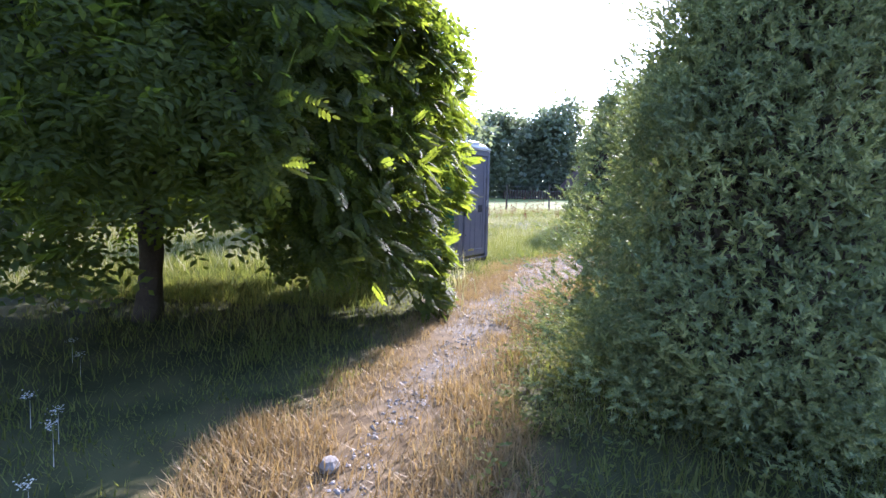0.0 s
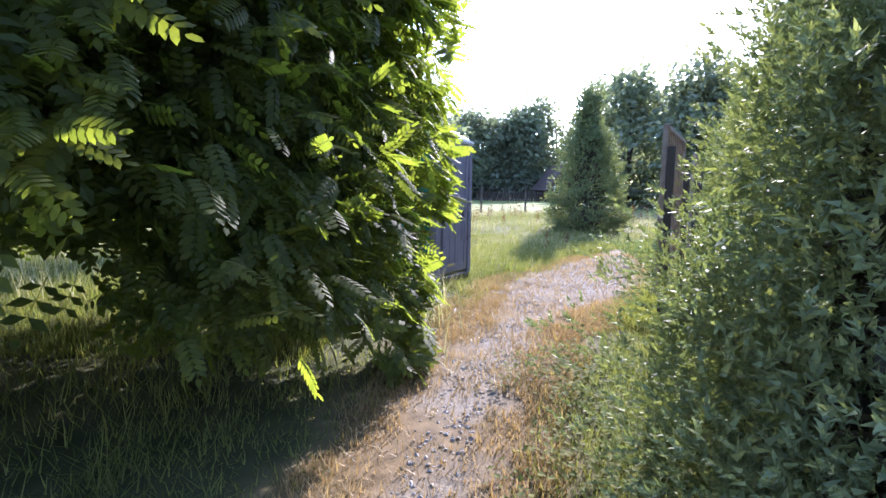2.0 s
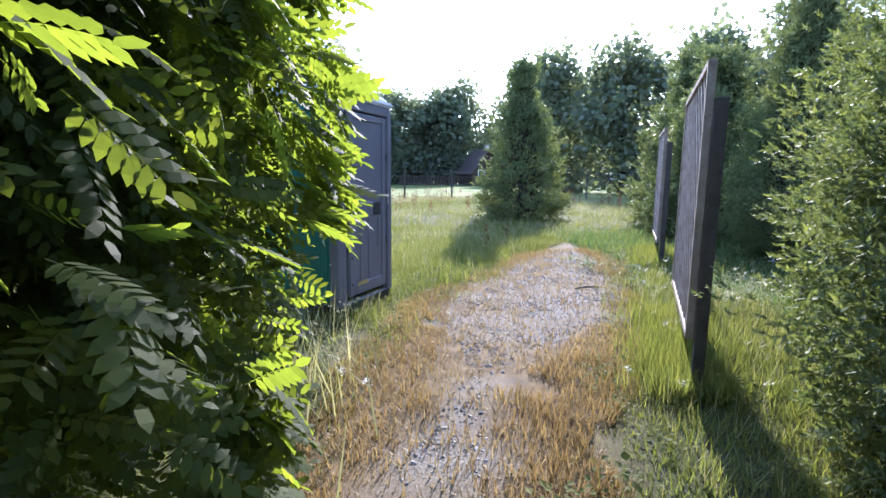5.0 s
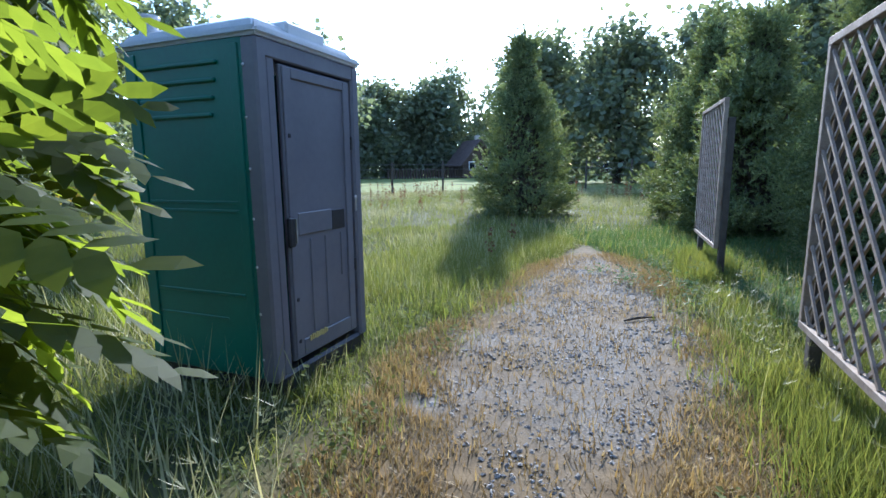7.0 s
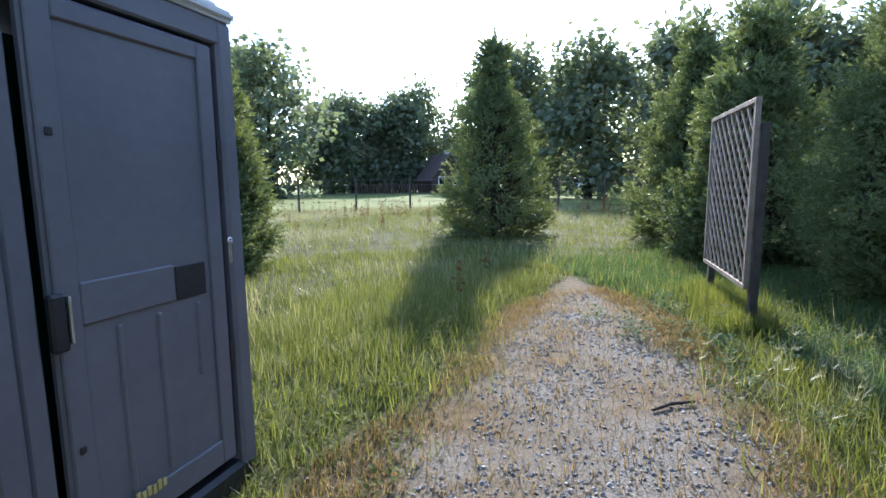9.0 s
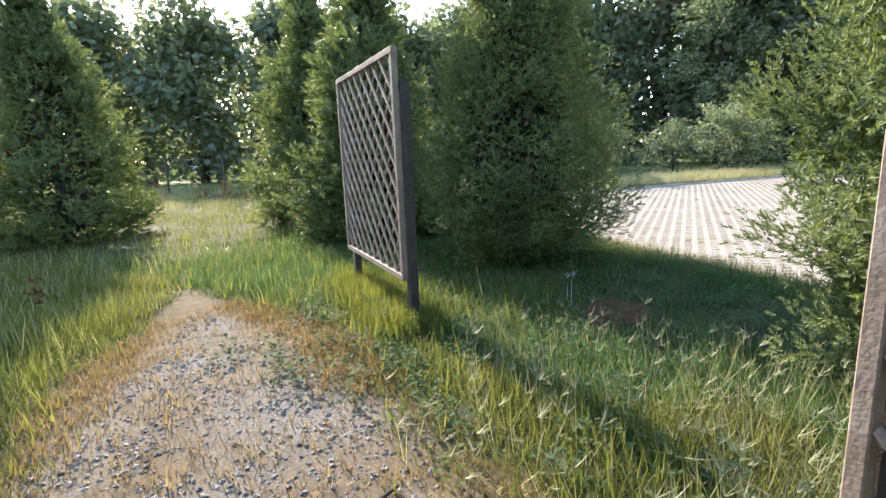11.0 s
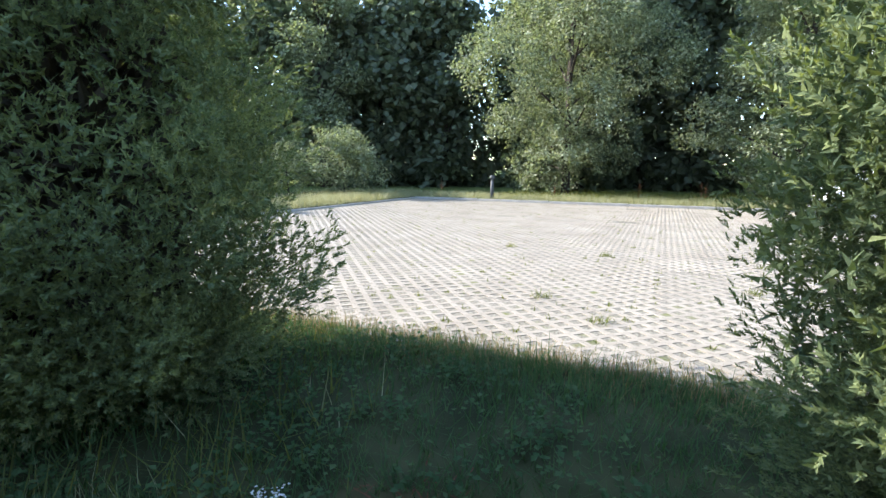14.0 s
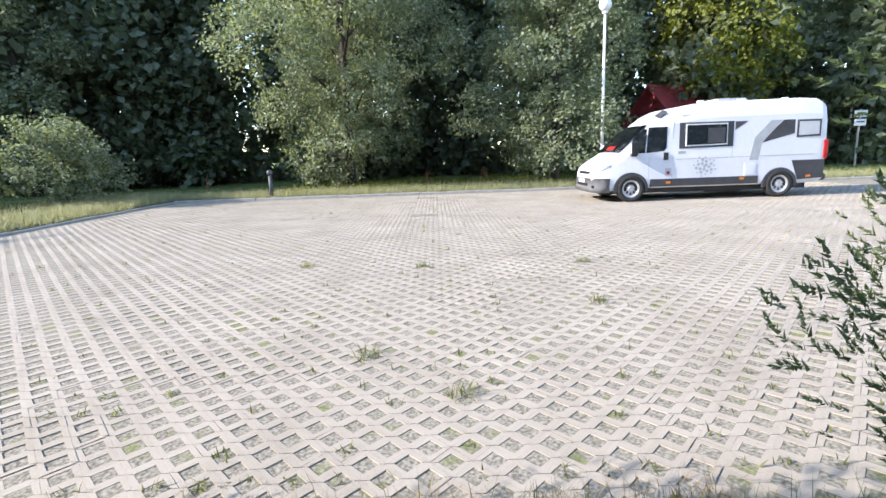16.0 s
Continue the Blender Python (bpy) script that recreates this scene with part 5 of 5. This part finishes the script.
    up = np.stack([np.cos(a), np.sin(a), np.full(n, -0.2)], -1)
    sz = np.stack([width, height, height], -1)
    return strew(TRI_V if simple else BLADE_V, TRI_F if simple else BLADE_F, P, bases(way, up), sz)


def stuff(name, pair, material, label, category="grass"):
    return tagged(new(name, np_mesh(name, pair[0], pair[1], material)), label, category, kind="stuff")


def clumped(n, x0, x1, y0, y1, tight=0.12, per=14):
    m = max(n // per, 1)
    cx, cy = rng.uniform(x0, x1, m), rng.uniform(y0, y1, m)
    k = np.repeat(np.arange(m), per)
    return cx[k] + rng.normal(0, tight, m * per), cy[k] + rng.normal(0, tight, m * per)


def clear(x, y):
    """Points that no wall, paving or wheel covers."""
    u, v = uv(x, y)
    ok = ~((u < YARD[1] + 0.15) & (v > YARD[2] - 0.02) & (v < YARD[3] + 0.15))
    tu, tv = uv(x + 0.125, y - 9.335)
    ok &= np.hypot((x - 5.6) / 0.4, (y - 10.25) / 0.28) > 1 + 0.3 * wobble(x, y, 4.0)
    ok &= ~((tu > -0.04) & (tu < 1.03) & (tv < 0.04) & (tv > -1.08))
    return ok


def under_robinia(x, y):
    return (((x + 2.75) / 2.9) ** 2 + ((y - 5.9) / 2.6) ** 2) < 0.9


# short dry grass along the track
x, y = clumped(400000, -1.7, 4.7, 1.2, 13.5, 0.07)
d, gw, dw = track_gap(x, y)
edge = wobble(x, y, 2.0)
keep = clear(x, y) & (d < dw + 0.15 * edge) & (rng.random(len(x)) < np.clip((d - gw * 0.8 + 0.14 * edge) / 0.30, 0.20, 1))
keep &= wobble(x, y, 1.6, 3) > -0.75
x, y = x[keep], y[keep]
h = rng.uniform(0.03, 0.10, len(x)) * (1 + 0.5 * (wobble(x, y, 0.8, 1) > 0.35))
stuff("dry_grass", blades(x, y, h, rng.uniform(0.005, 0.011, len(x)), 0.8, True), STRAW, "short dry golden grass along the track")

# green grass beside the track and under the fence
x, y = clumped(230000, -4.5, 9.0, 0.6, 17.5, 0.09)
d, gw, dw = track_gap(x, y)
edge = wobble(x, y, 1.7, 4)
dens = np.clip((d - dw * 0.55) / (0.35 * dw + 0.1), 0, 1) * np.clip(1.25 - 0.10 * d, 0.35, 1)
keep = clear(x, y) & (rng.random(len(x)) < dens * np.where(under_robinia(x, y) & (x < -1.7), 0.35, 1.0))
x, y, d = x[keep], y[keep], d[keep]
tall = np.clip(0.6 + 0.5 * wobble(x, y, 0.7, 5), 0.25, 1.2)
h = rng.uniform(0.10, 0.30, len(x)) * tall * np.clip(0.55 + 0.25 * d, 0.5, 1.0)
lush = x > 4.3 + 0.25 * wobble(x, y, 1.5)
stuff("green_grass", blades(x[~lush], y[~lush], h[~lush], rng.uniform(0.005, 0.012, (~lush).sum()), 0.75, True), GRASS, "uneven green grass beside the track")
stuff("lush_shade_grass", blades(x[lush], y[lush], h[lush], rng.uniform(0.005, 0.012, lush.sum()), 0.75, True), LUSH_SHADE, "fresh grass between the junipers, tinted blue-green for shade")

# taller grass that crowds the track and the fence
x, y = clumped(330000, -3.2, 6.6, 3.4, 16.0, 0.08, 16)
d, gw, dw = track_gap(x, y)
edge = wobble(x, y, 1.3, 2)
keep = clear(x, y) & (d > dw * 0.92 + 0.14 * edge) & (d < dw + 2.1) & ~(under_robinia(x, y) & (x < -0.7)) & (wobble(x, y, 0.9, 6) > -0.8) & (uv(x, y)[1] < 1.1)
keep &= (x > 0.2) | ((y > 9.2) & (x > -0.6))
x, y, d, dw = x[keep], y[keep], d[keep], dw[keep]
h = rng.uniform(0.09, 0.30, len(x)) * np.clip((d - dw) / 0.45 + 0.35, 0.35, 1.0) * np.clip(0.85 + 0.35 * wobble(x, y, 0.8, 3), 0.45, 1.25) * np.where((y > 9.6) & (x > 4.0), 0.65, 1.0) * np.where(y < 7.2, 0.62, 1.0)
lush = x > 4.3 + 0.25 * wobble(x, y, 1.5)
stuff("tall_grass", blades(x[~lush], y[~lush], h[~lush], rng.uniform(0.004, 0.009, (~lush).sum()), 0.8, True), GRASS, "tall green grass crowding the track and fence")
stuff("lush_shade_grass", blades(x[lush], y[lush], h[lush], rng.uniform(0.004, 0.009, lush.sum()), 0.8, True), LUSH_SHADE, "tall grass between the junipers, tinted blue-green for shade")
k = rng.random(len(x)) < 0.10
stuff("seeding_grass", blades(x[k] + 0.03, y[k], np.minimum(h[k] * 1.35, 0.34), rng.uniform(0.004, 0.007, k.sum()), 0.4, True), PALE, "pale seeding grass stalks beside the track")

# tussocks along the foot of the lattice panels
for (ax, ay), (bx, by) in (((2.1, 7.25), (3.15, 9.05)), ((4.4, 11.35), (5.35, 13.1))):
    t, o = rng.uniform(0, 1, 7000), rng.normal(0, 0.17, 7000)
    x, y = ax + (bx - ax) * t + 0.86 * o, ay + (by - ay) * t - 0.5 * o
    stuff("tussock_grass", blades(x, y, rng.uniform(0.16, 0.42, len(x)) * np.clip(0.8 + 0.3 * wobble(x, y, 2.0, 1), 0.45, 1.1), rng.uniform(0.004, 0.009, len(x)), 0.45, True), GRASS, "tall grass tussocks at the foot of the lattice panel")

# meadow
x, y = clumped(150000, -14, 17, 10.5, 34, 0.20, 16)
d, gw, dw = track_gap(x, y)
keep = clear(x, y) & (d > dw * 0.9) & (uv(x, y)[1] < 1.2)
x, y = x[keep], y[keep]
h = rng.uniform(0.12, 0.36, len(x)) * np.clip(0.8 + 0.4 * wobble(x, y, 0.4), 0.4, 1.3)
half = wobble(x, y, 0.35, 2) + rng.normal(0, 0.4, len(x)) + (y - 24) * 0.05 > 0.1
stuff("meadow_grass", blades(x[~half], y[~half], h[~half], rng.uniform(0.008, 0.016, (~half).sum()), 0.8, True), GRASS, "knee-high green meadow grass")
stuff("ripe_meadow_grass", blades(x[half], y[half], h[half] * 1.3, rng.uniform(0.006, 0.013, half.sum()), 0.65, True), PALE, "pale ripe meadow grass")
x, y = clumped(14000, -16, 0, 6, 14, 0.2, 14)
keep = ~under_robinia(x, y) & clear(x, y)
x, y = x[keep], y[keep]
stuff("golden_grass", blades(x, y, rng.uniform(0.25, 0.6, len(x)), rng.uniform(0.007, 0.016, len(x)), 0.4, True), PALE, "tall pale grass behind the robinia")
x, y = clumped(30000, -12, -1, 7, 13, 0.15, 14)
keep = ~under_robinia(x, y) & clear(x, y)
x, y = x[keep], y[keep]
stuff("green_grass", blades(x, y, rng.uniform(0.12, 0.35, len(x)), rng.uniform(0.007, 0.015, len(x)), 0.5, True), GRASS, "sunlit green grass behind the robinia")
x, y = rng.uniform(-9.0, -1.0, 42000), rng.uniform(6.2, 9.6, 42000)
keep = clear(x, y)
x, y = x[keep], y[keep]
stuff("green_grass", blades(x, y, rng.uniform(0.06, 0.20, len(x)), rng.uniform(0.006, 0.012, len(x)), 0.7, True), GRASS, "short sunlit green grass behind the robinia")
# verge behind the kerbs
u, v = rng.uniform(-10, 27, 34000), YARD[3] + 0.16 + np.abs(rng.normal(0, 1.7, 34000))
x, y = xy(u, v)
stuff("verge_grass", blades(x, y, rng.uniform(0.10, 0.34, len(x)), rng.uniform(0.010, 0.022, len(x)), 0.5, True), PALE, "pale sunlit grass on the verge")
u, v = YARD[1] + 0.14 + np.abs(rng.normal(0, 1.8, 22000)), rng.uniform(2.5, 20, 22000)
x, y = xy(u, v)
stuff("verge_grass", blades(x, y, rng.uniform(0.15, 0.42, len(x)), rng.uniform(0.010, 0.020, len(x)), 0.5, True), PALE, "pale sunlit grass on the verge")
u, v = rng.uniform(-8, 18, 12000), YARD[3] + rng.uniform(1.5, 9, 12000)
x, y = xy(u, v)
stuff("wood_edge_grass", blades(x, y, rng.uniform(0.15, 0.4, len(x)), rng.uniform(0.015, 0.03, len(x)), 0.5, True), GRASS, "green grass under the trees")
# dry fringe at the near edge of the paving
u, v = rng.uniform(10.2, 16, 5200), YARD[2] + 0.03 - np.abs(rng.normal(0, 0.22, 5200)) + 0.2 * rng.random(5200) ** 3
v = np.minimum(v, YARD[2] + 0.5 * rng.random(5200) ** 2)
x, y = xy(u, v)
stuff("fringe_grass", blades(x, y, rng.uniform(0.04, 0.20, len(x)), rng.uniform(0.003, 0.006, len(x)), 0.75), STRAW, "thin dry grass on the paving's edge")
u, v = rng.uniform(8.0, 17, 9000), YARD[2] - 0.05 - np.abs(rng.normal(0, 0.3, 9000))
x, y = xy(u, v)
stuff("edge_grass", blades(x, y, rng.uniform(0.06, 0.24, len(x)), rng.uniform(0.004, 0.009, len(x)), 0.75, True), LUSH_SHADE, "soft green grass along the paving's edge")


def finger_grass(places):
    """Grass stalks that end in a spread of thin pale spikes."""
    pairs = []
    sv = np.array([(-0.002, 0, 0), (0.002, 0, 0), (0.0016, 0.6, 0.04), (-0.0016, 0.6, 0.04), (0, 1, 0.12)])
    for (x, y, h) in places:
        a = rng.uniform(0, 2 * np.pi); lean = rng.uniform(0.1, 0.5)
        w = np.array([math.cos(a) * lean, math.sin(a) * lean, 1.0]); w /= np.linalg.norm(w)
        base = np.array([x, y, 0.0])
        pairs.append(strew(sv, BLADE_F, base[None], bases(w[None], np.array([[math.cos(a), math.sin(a), 0.0]])), np.array([[1.0, h, h]])))
        tip = base + w * h * 0.97
        n = rng.integers(4, 8)
        aa = a + rng.uniform(-1.5, 1.5, n)
        ways = np.stack([np.cos(aa), np.sin(aa), rng.uniform(0.1, 0.9, n)], -1)
        pairs.append(strew(BLADE_V, BLADE_F, np.tile(tip, (n, 1)), bases(ways, np.tile([0.0, 0.0, 1.0], (n, 1))), np.stack([np.full(n, 0.0032), rng.uniform(0.05, 0.12, n), np.full(n, 0.05)], -1)))
    return joined(pairs)


# twig litter on the bare patch between the junipers
n = 420
P = np.stack([5.6 + rng.normal(0, 0.22, n), 10.25 + rng.normal(0, 0.16, n), rng.uniform(0.01, 0.035, n)], -1)
a = rng.uniform(0, 2 * np.pi, n)
ways = np.stack([np.cos(a), np.sin(a), rng.normal(0, 0.15, n)], -1)
stuff("twig_litter", strew(TRI_V, TRI_F, P, bases(ways, np.tile([0.0, 0.0, 1.0], (n, 1))), np.stack([rng.uniform(0.005, 0.012, n), rng.uniform(0.05, 0.16, n), np.full(n, 0.05)], -1)), DOCK, "red-brown dead twigs on bare soil", "litter")
px = [(rng.uniform(2.9, 5.0), rng.uniform(8.7, 10.7), rng.uniform(0.16, 0.34)) for _ in range(190)]
px += [(rng.uniform(3.2, 4.4), rng.uniform(8.7, 9.5), rng.uniform(0.16, 0.34)) for _ in range(110)]
px += [(rng.uniform(-0.9, 0.1), rng.uniform(7.6, 8.8), rng.uniform(0.15, 0.38)) for _ in range(60)]
px += [(rng.uniform(2.4, 3.4), rng.uniform(6.2, 9.0), rng.uniform(0.15, 0.38)) for _ in range(35)]
stuff("finger_grass", finger_grass(px), PALE, "pale finger grass seed heads")


def dock(places):
    pairs = []
    for x, y, h in places:
        n = 46
        t = rng.uniform(0.35, 1.0, n)
        P = np.stack([x + rng.normal(0, 0.028, n), y + rng.normal(0, 0.028, n), h * t], -1)
        pairs.append(strew(LEAF_V, LEAF_F, P, bases(rng.normal(0, 1, (n, 3)), rng.normal(0, 1, (n, 3))), rng.uniform(0.02, 0.05, n)))
        st = np.array([[x, y, 0.0]])
        pairs.append(strew(TRI_V, TRI_F, st, bases(np.array([[0.02, 0.02, 1.0]]), np.array([[1.0, 0, 0]])), np.array([[0.012, h, 0.05]])))
    return joined(pairs)


dk = [(-5 + 0.0 * k + rng.uniform(0, 17), rng.uniform(20, 31), rng.uniform(0.5, 0.95)) for k in range(120)]
for uu in (-1.5, 4.6, 5.2, 6.4, 7.0, 9.3, 9.9, 12.1, -0.6, 3.2, 15.5, 20.6):
    dk.append((*xy(uu + rng.uniform(-0.3, 0.3), 19.6 + rng.uniform(-0.3, 0.6)), rng.uniform(0.7, 1.15)))
dk += [(2.2, 13.1, 0.55), (-1.0, 12.3, 0.6), (-0.4, 13.0, 0.5), (3.0, 14.6, 0.4)]
stuff("dock_stems", dock(dk), DOCK, "red-brown seeding dock stems", "weeds")

# broad-leaved weeds beside the track
def weeds(places, size):
    pairs = []
    for x, y, h in places:
        n = 26
        P = np.stack([x + rng.normal(0, 0.07, n), y + rng.normal(0, 0.07, n), rng.uniform(0.02, h, n)], -1)
        a = rng.uniform(0, 2 * np.pi, n)
        ways = np.stack([np.cos(a), np.sin(a), rng.uniform(-0.1, 0.7, n)], -1)
        pairs.append(strew(LEAF_V, LEAF_F, P, bases(ways, np.tile([0.0, 0, 1.0], (n, 1))), rng.uniform(0.6, 1.3, n) * size))
    return joined(pairs)


wp = []
while len(wp) < 130:
    x, y = rng.uniform(-1.5, 5.0), rng.uniform(2.0, 13.0)
    d, gw, dw = track_gap(np.array(x), np.array(y))
    if dw * 0.75 < d < dw + 1.3 and x > -0.6 - 0.4 * (y < 3) and clear(np.array(x), np.array(y)):
        wp.append((x, y, rng.uniform(0.08, 0.26)))
for _ in range(60):
    wp.append((rng.uniform(0.4, 1.2), rng.uniform(3.3, 6.2), rng.uniform(0.12, 0.34)))
stuff("leafy_weeds", weeds(wp, 0.035), GRASS, "low broad-leaved green weeds", "weeds")
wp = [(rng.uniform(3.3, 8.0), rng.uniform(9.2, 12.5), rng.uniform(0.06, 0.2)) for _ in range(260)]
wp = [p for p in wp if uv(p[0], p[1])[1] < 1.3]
stuff("leafy_weeds", weeds(wp, 0.035), LUSH_SHADE, "low broad-leaved green weeds", "weeds")
gl = [(rng.uniform(-9, -4.5), rng.uniform(17, 23), 0.9) for _ in range(110)]
pairs = []
for x, y, h in gl:
    n = 22
    P = np.stack([x + rng.normal(0, 0.09, n), y + rng.normal(0, 0.09, n), h * rng.uniform(0.75, 1.1, n)], -1)
    pairs.append(strew(LEAF_V, LEAF_F, P, bases(rng.normal(0, 1, (n, 3)), rng.normal(0, 1, (n, 3))), rng.uniform(0.03, 0.07, n)))
stuff("goldenrod_flowers", joined(pairs), GOLDEN, "yellow goldenrod flowers in the meadow", "flowers")
pairs = []
for x, y, h in [(-1.85, 2.85, 0.22), (-2.0, 3.05, 0.2), (-2.2, 2.55, 0.18), (-2.5, 3.8, 0.22), (-1.6, 2.45, 0.18), (-1.3, 2.2, 0.14), (-2.9, 4.2, 0.18), (-2.3, 3.2, 0.2), (5.67, 10.65, 0.29), (5.75, 10.72, 0.25), (0.15, 7.55, 0.12), (0.0, 7.7, 0.14), (1.9, 7.6, 0.1), (2.1, 7.3, 0.12)]:
    n = 30
    P = np.stack([x + rng.normal(0, 0.018, n), y + rng.normal(0, 0.018, n), h + rng.normal(0, 0.01, n)], -1)
    pairs.append(strew(LEAF_V, LEAF_F, P, bases(rng.normal(0, 1, (n, 3)) * np.array([1, 1, 0.2]), np.tile([0.0, 0, 1.0], (n, 1))), rng.uniform(0.008, 0.014, n)))
    pairs.append(strew(TRI_V, TRI_F, np.array([[x, y, 0.0]]), bases(np.array([[0.02, 0.02, 1.0]]), np.array([[1.0, 0, 0]])), np.array([[0.006, h, 0.02]])))
stuff("white_flowers", joined(pairs), FLOWER, "small white flower heads in the grass", "flowers")

# ---------------------------------------------------------------- gravel
def stones(n, x0, x1, y0, y1, lo, hi, inside=1.0):
    tv = np.array([(0.5, 0.06, 0), (-0.04, 0.42, 0.03), (-0.5, -0.05, 0), (0.08, -0.40, -0.02), (0.10, 0.05, 0.24), (-0.05, 0, -0.2), (-0.22, 0.12, 0.20)])
    tf = np.array([(0, 1, 4), (1, 6, 4), (1, 2, 6), (2, 3, 6), (6, 3, 4), (3, 0, 4), (1, 0, 5), (2, 1, 5), (3, 2, 5), (0, 3, 5)])
    x, y = rng.uniform(x0, x1, n), rng.uniform(y0, y1, n)
    d, gw, dw = track_gap(x, y)
    keep = (d < gw * inside * (1 + 0.35 * wobble(x, y, 1.2, 2))) & clear(x, y) & (wobble(x, y, 3.0, 4) + rng.normal(0, 0.35, n) > -0.35)
    x, y = x[keep], y[keep]
    s = lo + (hi - lo) * rng.random(len(x)) ** 2.8
    P = np.stack([x, y, ground_z(x, y) + s * 0.04], -1)
    a = rng.uniform(0, 2 * np.pi, len(x))
    rot = bases(np.stack([np.cos(a), np.sin(a), rng.normal(0, 0.2, len(x))], -1), np.stack([rng.normal(0, 0.3, len(x)), rng.normal(0, 0.3, len(x)), np.ones(len(x))], -1))
    return strew(tv, tf, P, rot, s)


stuff("gravel", stones(85000, -0.8, 4.8, 1.6, 13.5, 0.007, 0.045), STONE, "loose grey and beige gravel on the track", "gravel")
stuff("gravel", stones(1500, -1.5, 5, 1.0, 15.5, 0.015, 0.05, 2.2), STONE, "scattered stones in the dry grass", "gravel")
st = tagged(part("stone", lathe([(0.0, -0.02), (0.045, -0.01), (0.055, 0.02), (0.035, 0.05), (0.0, 0.055)], 7), STONE, None), "pale rounded stone on the track", "stone")
st.matrix_basis = pose(-0.5, 2.95, 0.01)
stick = tagged(part("stick", tube([(-0.16, 0, 0.015), (0.0, 0.015, 0.022), (0.17, -0.01, 0.018)], [0.008, 0.013, 0.007], 6), BARK, None), "dry dark stick lying on the gravel", "stick")
stick.matrix_basis = pose(2.83, 10.32, 0.0, 0, 0, 8)

# ---------------------------------------------------------------- grid paving
CU, CV = 0.21, 0.24           # one diamond cell, across and deep
def cell(u, v, hole=0.60, deep=0.014, gap=0.0022):
    """A diamond of concrete round a diamond opening, parted at its side tips by a thin joint: top ring and inner walls."""
    a, b = CU / 2, CV / 2
    ia, ib = a * hole * 1.08, b * hole
    o = [(a, gap), (0, b), (-a, gap), (-a, -gap), (0, -b), (a, -gap)]
    i = [(ia, gap), (0, ib), (-ia, gap), (-ia, -gap), (0, -ib), (ia, -gap)]
    V = [(u + p, v + q, 0.0) for p, q in o] + [(u + p, v + q, 0.0) for p, q in i] + [(u + p * 0.97, v + q * 0.97, -deep) for p, q in i]
    F = [(k, k + 1, 7 + k, 6 + k) for k in (0, 1, 3, 4)] + [(6 + k, 7 + k, 13 + k, 12 + k) for k in (0, 1, 3, 4)]
    return np.array(V), np.array(F)


paving = thing("paving", pose(0, 0, 0), "sunlit beige concrete grid paving with mossy openings", "paving", kind="structure")
PU, PV = CU * 3, CV * 2       # one slab: three cells across, four staggered rows deep
cells = []
for row in range(4):
    for col in range(3):
        cells.append(cell((col + 0.5 + 0.5 * (row % 2)) * CU, (row + 0.5) * CV / 2))
sv, sf = joined(cells)
# local x of a slab runs along u, local y along -v; the plan's uv frame is left-handed
def lay(v):
    w = v.copy(); w[:, 1] = -w[:, 1]
    return w


slab_mesh = np_mesh("paver", lay(sv) * np.array([0.994, 0.994, 1]), sf[:, ::-1], PAVER)
U0, V0 = 11.5 - PU * 60, YARD[2] + 0.01
near, rest = [], []
for i in range(int((YARD[1] - U0) / PU) - 0):
    for j in range(int((YARD[3] - V0) / PV)):
        u0, v0 = U0 + i * PU, V0 + j * PV
        if u0 < -2.5:
            continue
        (near if (8.4 < u0 < 14.6 and v0 < 11.0 and j < 30) else rest).append((u0, v0))
near.sort(key=lambda p: (p[0] - 11.5) ** 2 * 0.5 + (p[1] - 2.0) ** 2)
rest += near[300:]
near = near[:300]
for u0, v0 in near:
    x, y = xy(u0, v0)
    piece("paver", slab_mesh, paving, pose(x, y, rng.normal(0, 0.0015), rng.normal(0, 0.10), rng.normal(0, 0.10), UANG))
P = np.array([(*xy(u0, v0), 0.0) for u0, v0 in rest])
ca, sa = math.cos(radians(UANG)), math.sin(radians(UANG))
R = np.tile(np.array([[ca, -sa, 0], [sa, ca, 0], [0, 0, 1.0]]), (len(P), 1, 1))
P[:, 2] = rng.normal(0, 0.0015, len(P))
v, f = strew(lay(sv) * np.array([0.994, 0.994, 1]), sf[:, ::-1], P, R, np.ones(len(P)))
rest_ob = piece("pavers", np_mesh("pavers", v, f, PAVER), paving)
rest_ob["kind"] = "stuff"
# moss and small tufts in the openings
n = 1100
u, v = rng.uniform(4, 20, n), V0 + rng.random(n) ** 1.8 * 15
k = np.repeat(np.arange(n), 7)
x, y = xy((np.round((u - U0) / CU)[k] + 0.5) * CU + U0 + rng.normal(0, 0.025, len(k)), (np.round((v - V0) / CV)[k] + 0.25) * CV + V0 + rng.normal(0, 0.025, len(k)))
stuff("paving_tufts", blades(x, y, rng.uniform(0.02, 0.075, len(x)), rng.uniform(0.006, 0.014, len(x)), 0.8), GRASS, "small green tufts in the paving's openings")
tufts = [(11.44, 6.78), (8.21, 8.35), (9.1, 8.6), (10.3, 5.0), (12.5, 8.0), (9.0, 6.2)]
pairs = []
for x0, y0 in tufts:
    pairs.append(blades(x0 + rng.normal(0, 0.05, 60), y0 + rng.normal(0, 0.05, 60), rng.uniform(0.05, 0.14, 60), rng.uniform(0.005, 0.01, 60), 0.8))
stuff("paving_weeds", joined(pairs), GRASS, "dark green weed tufts on the paving", "weeds")
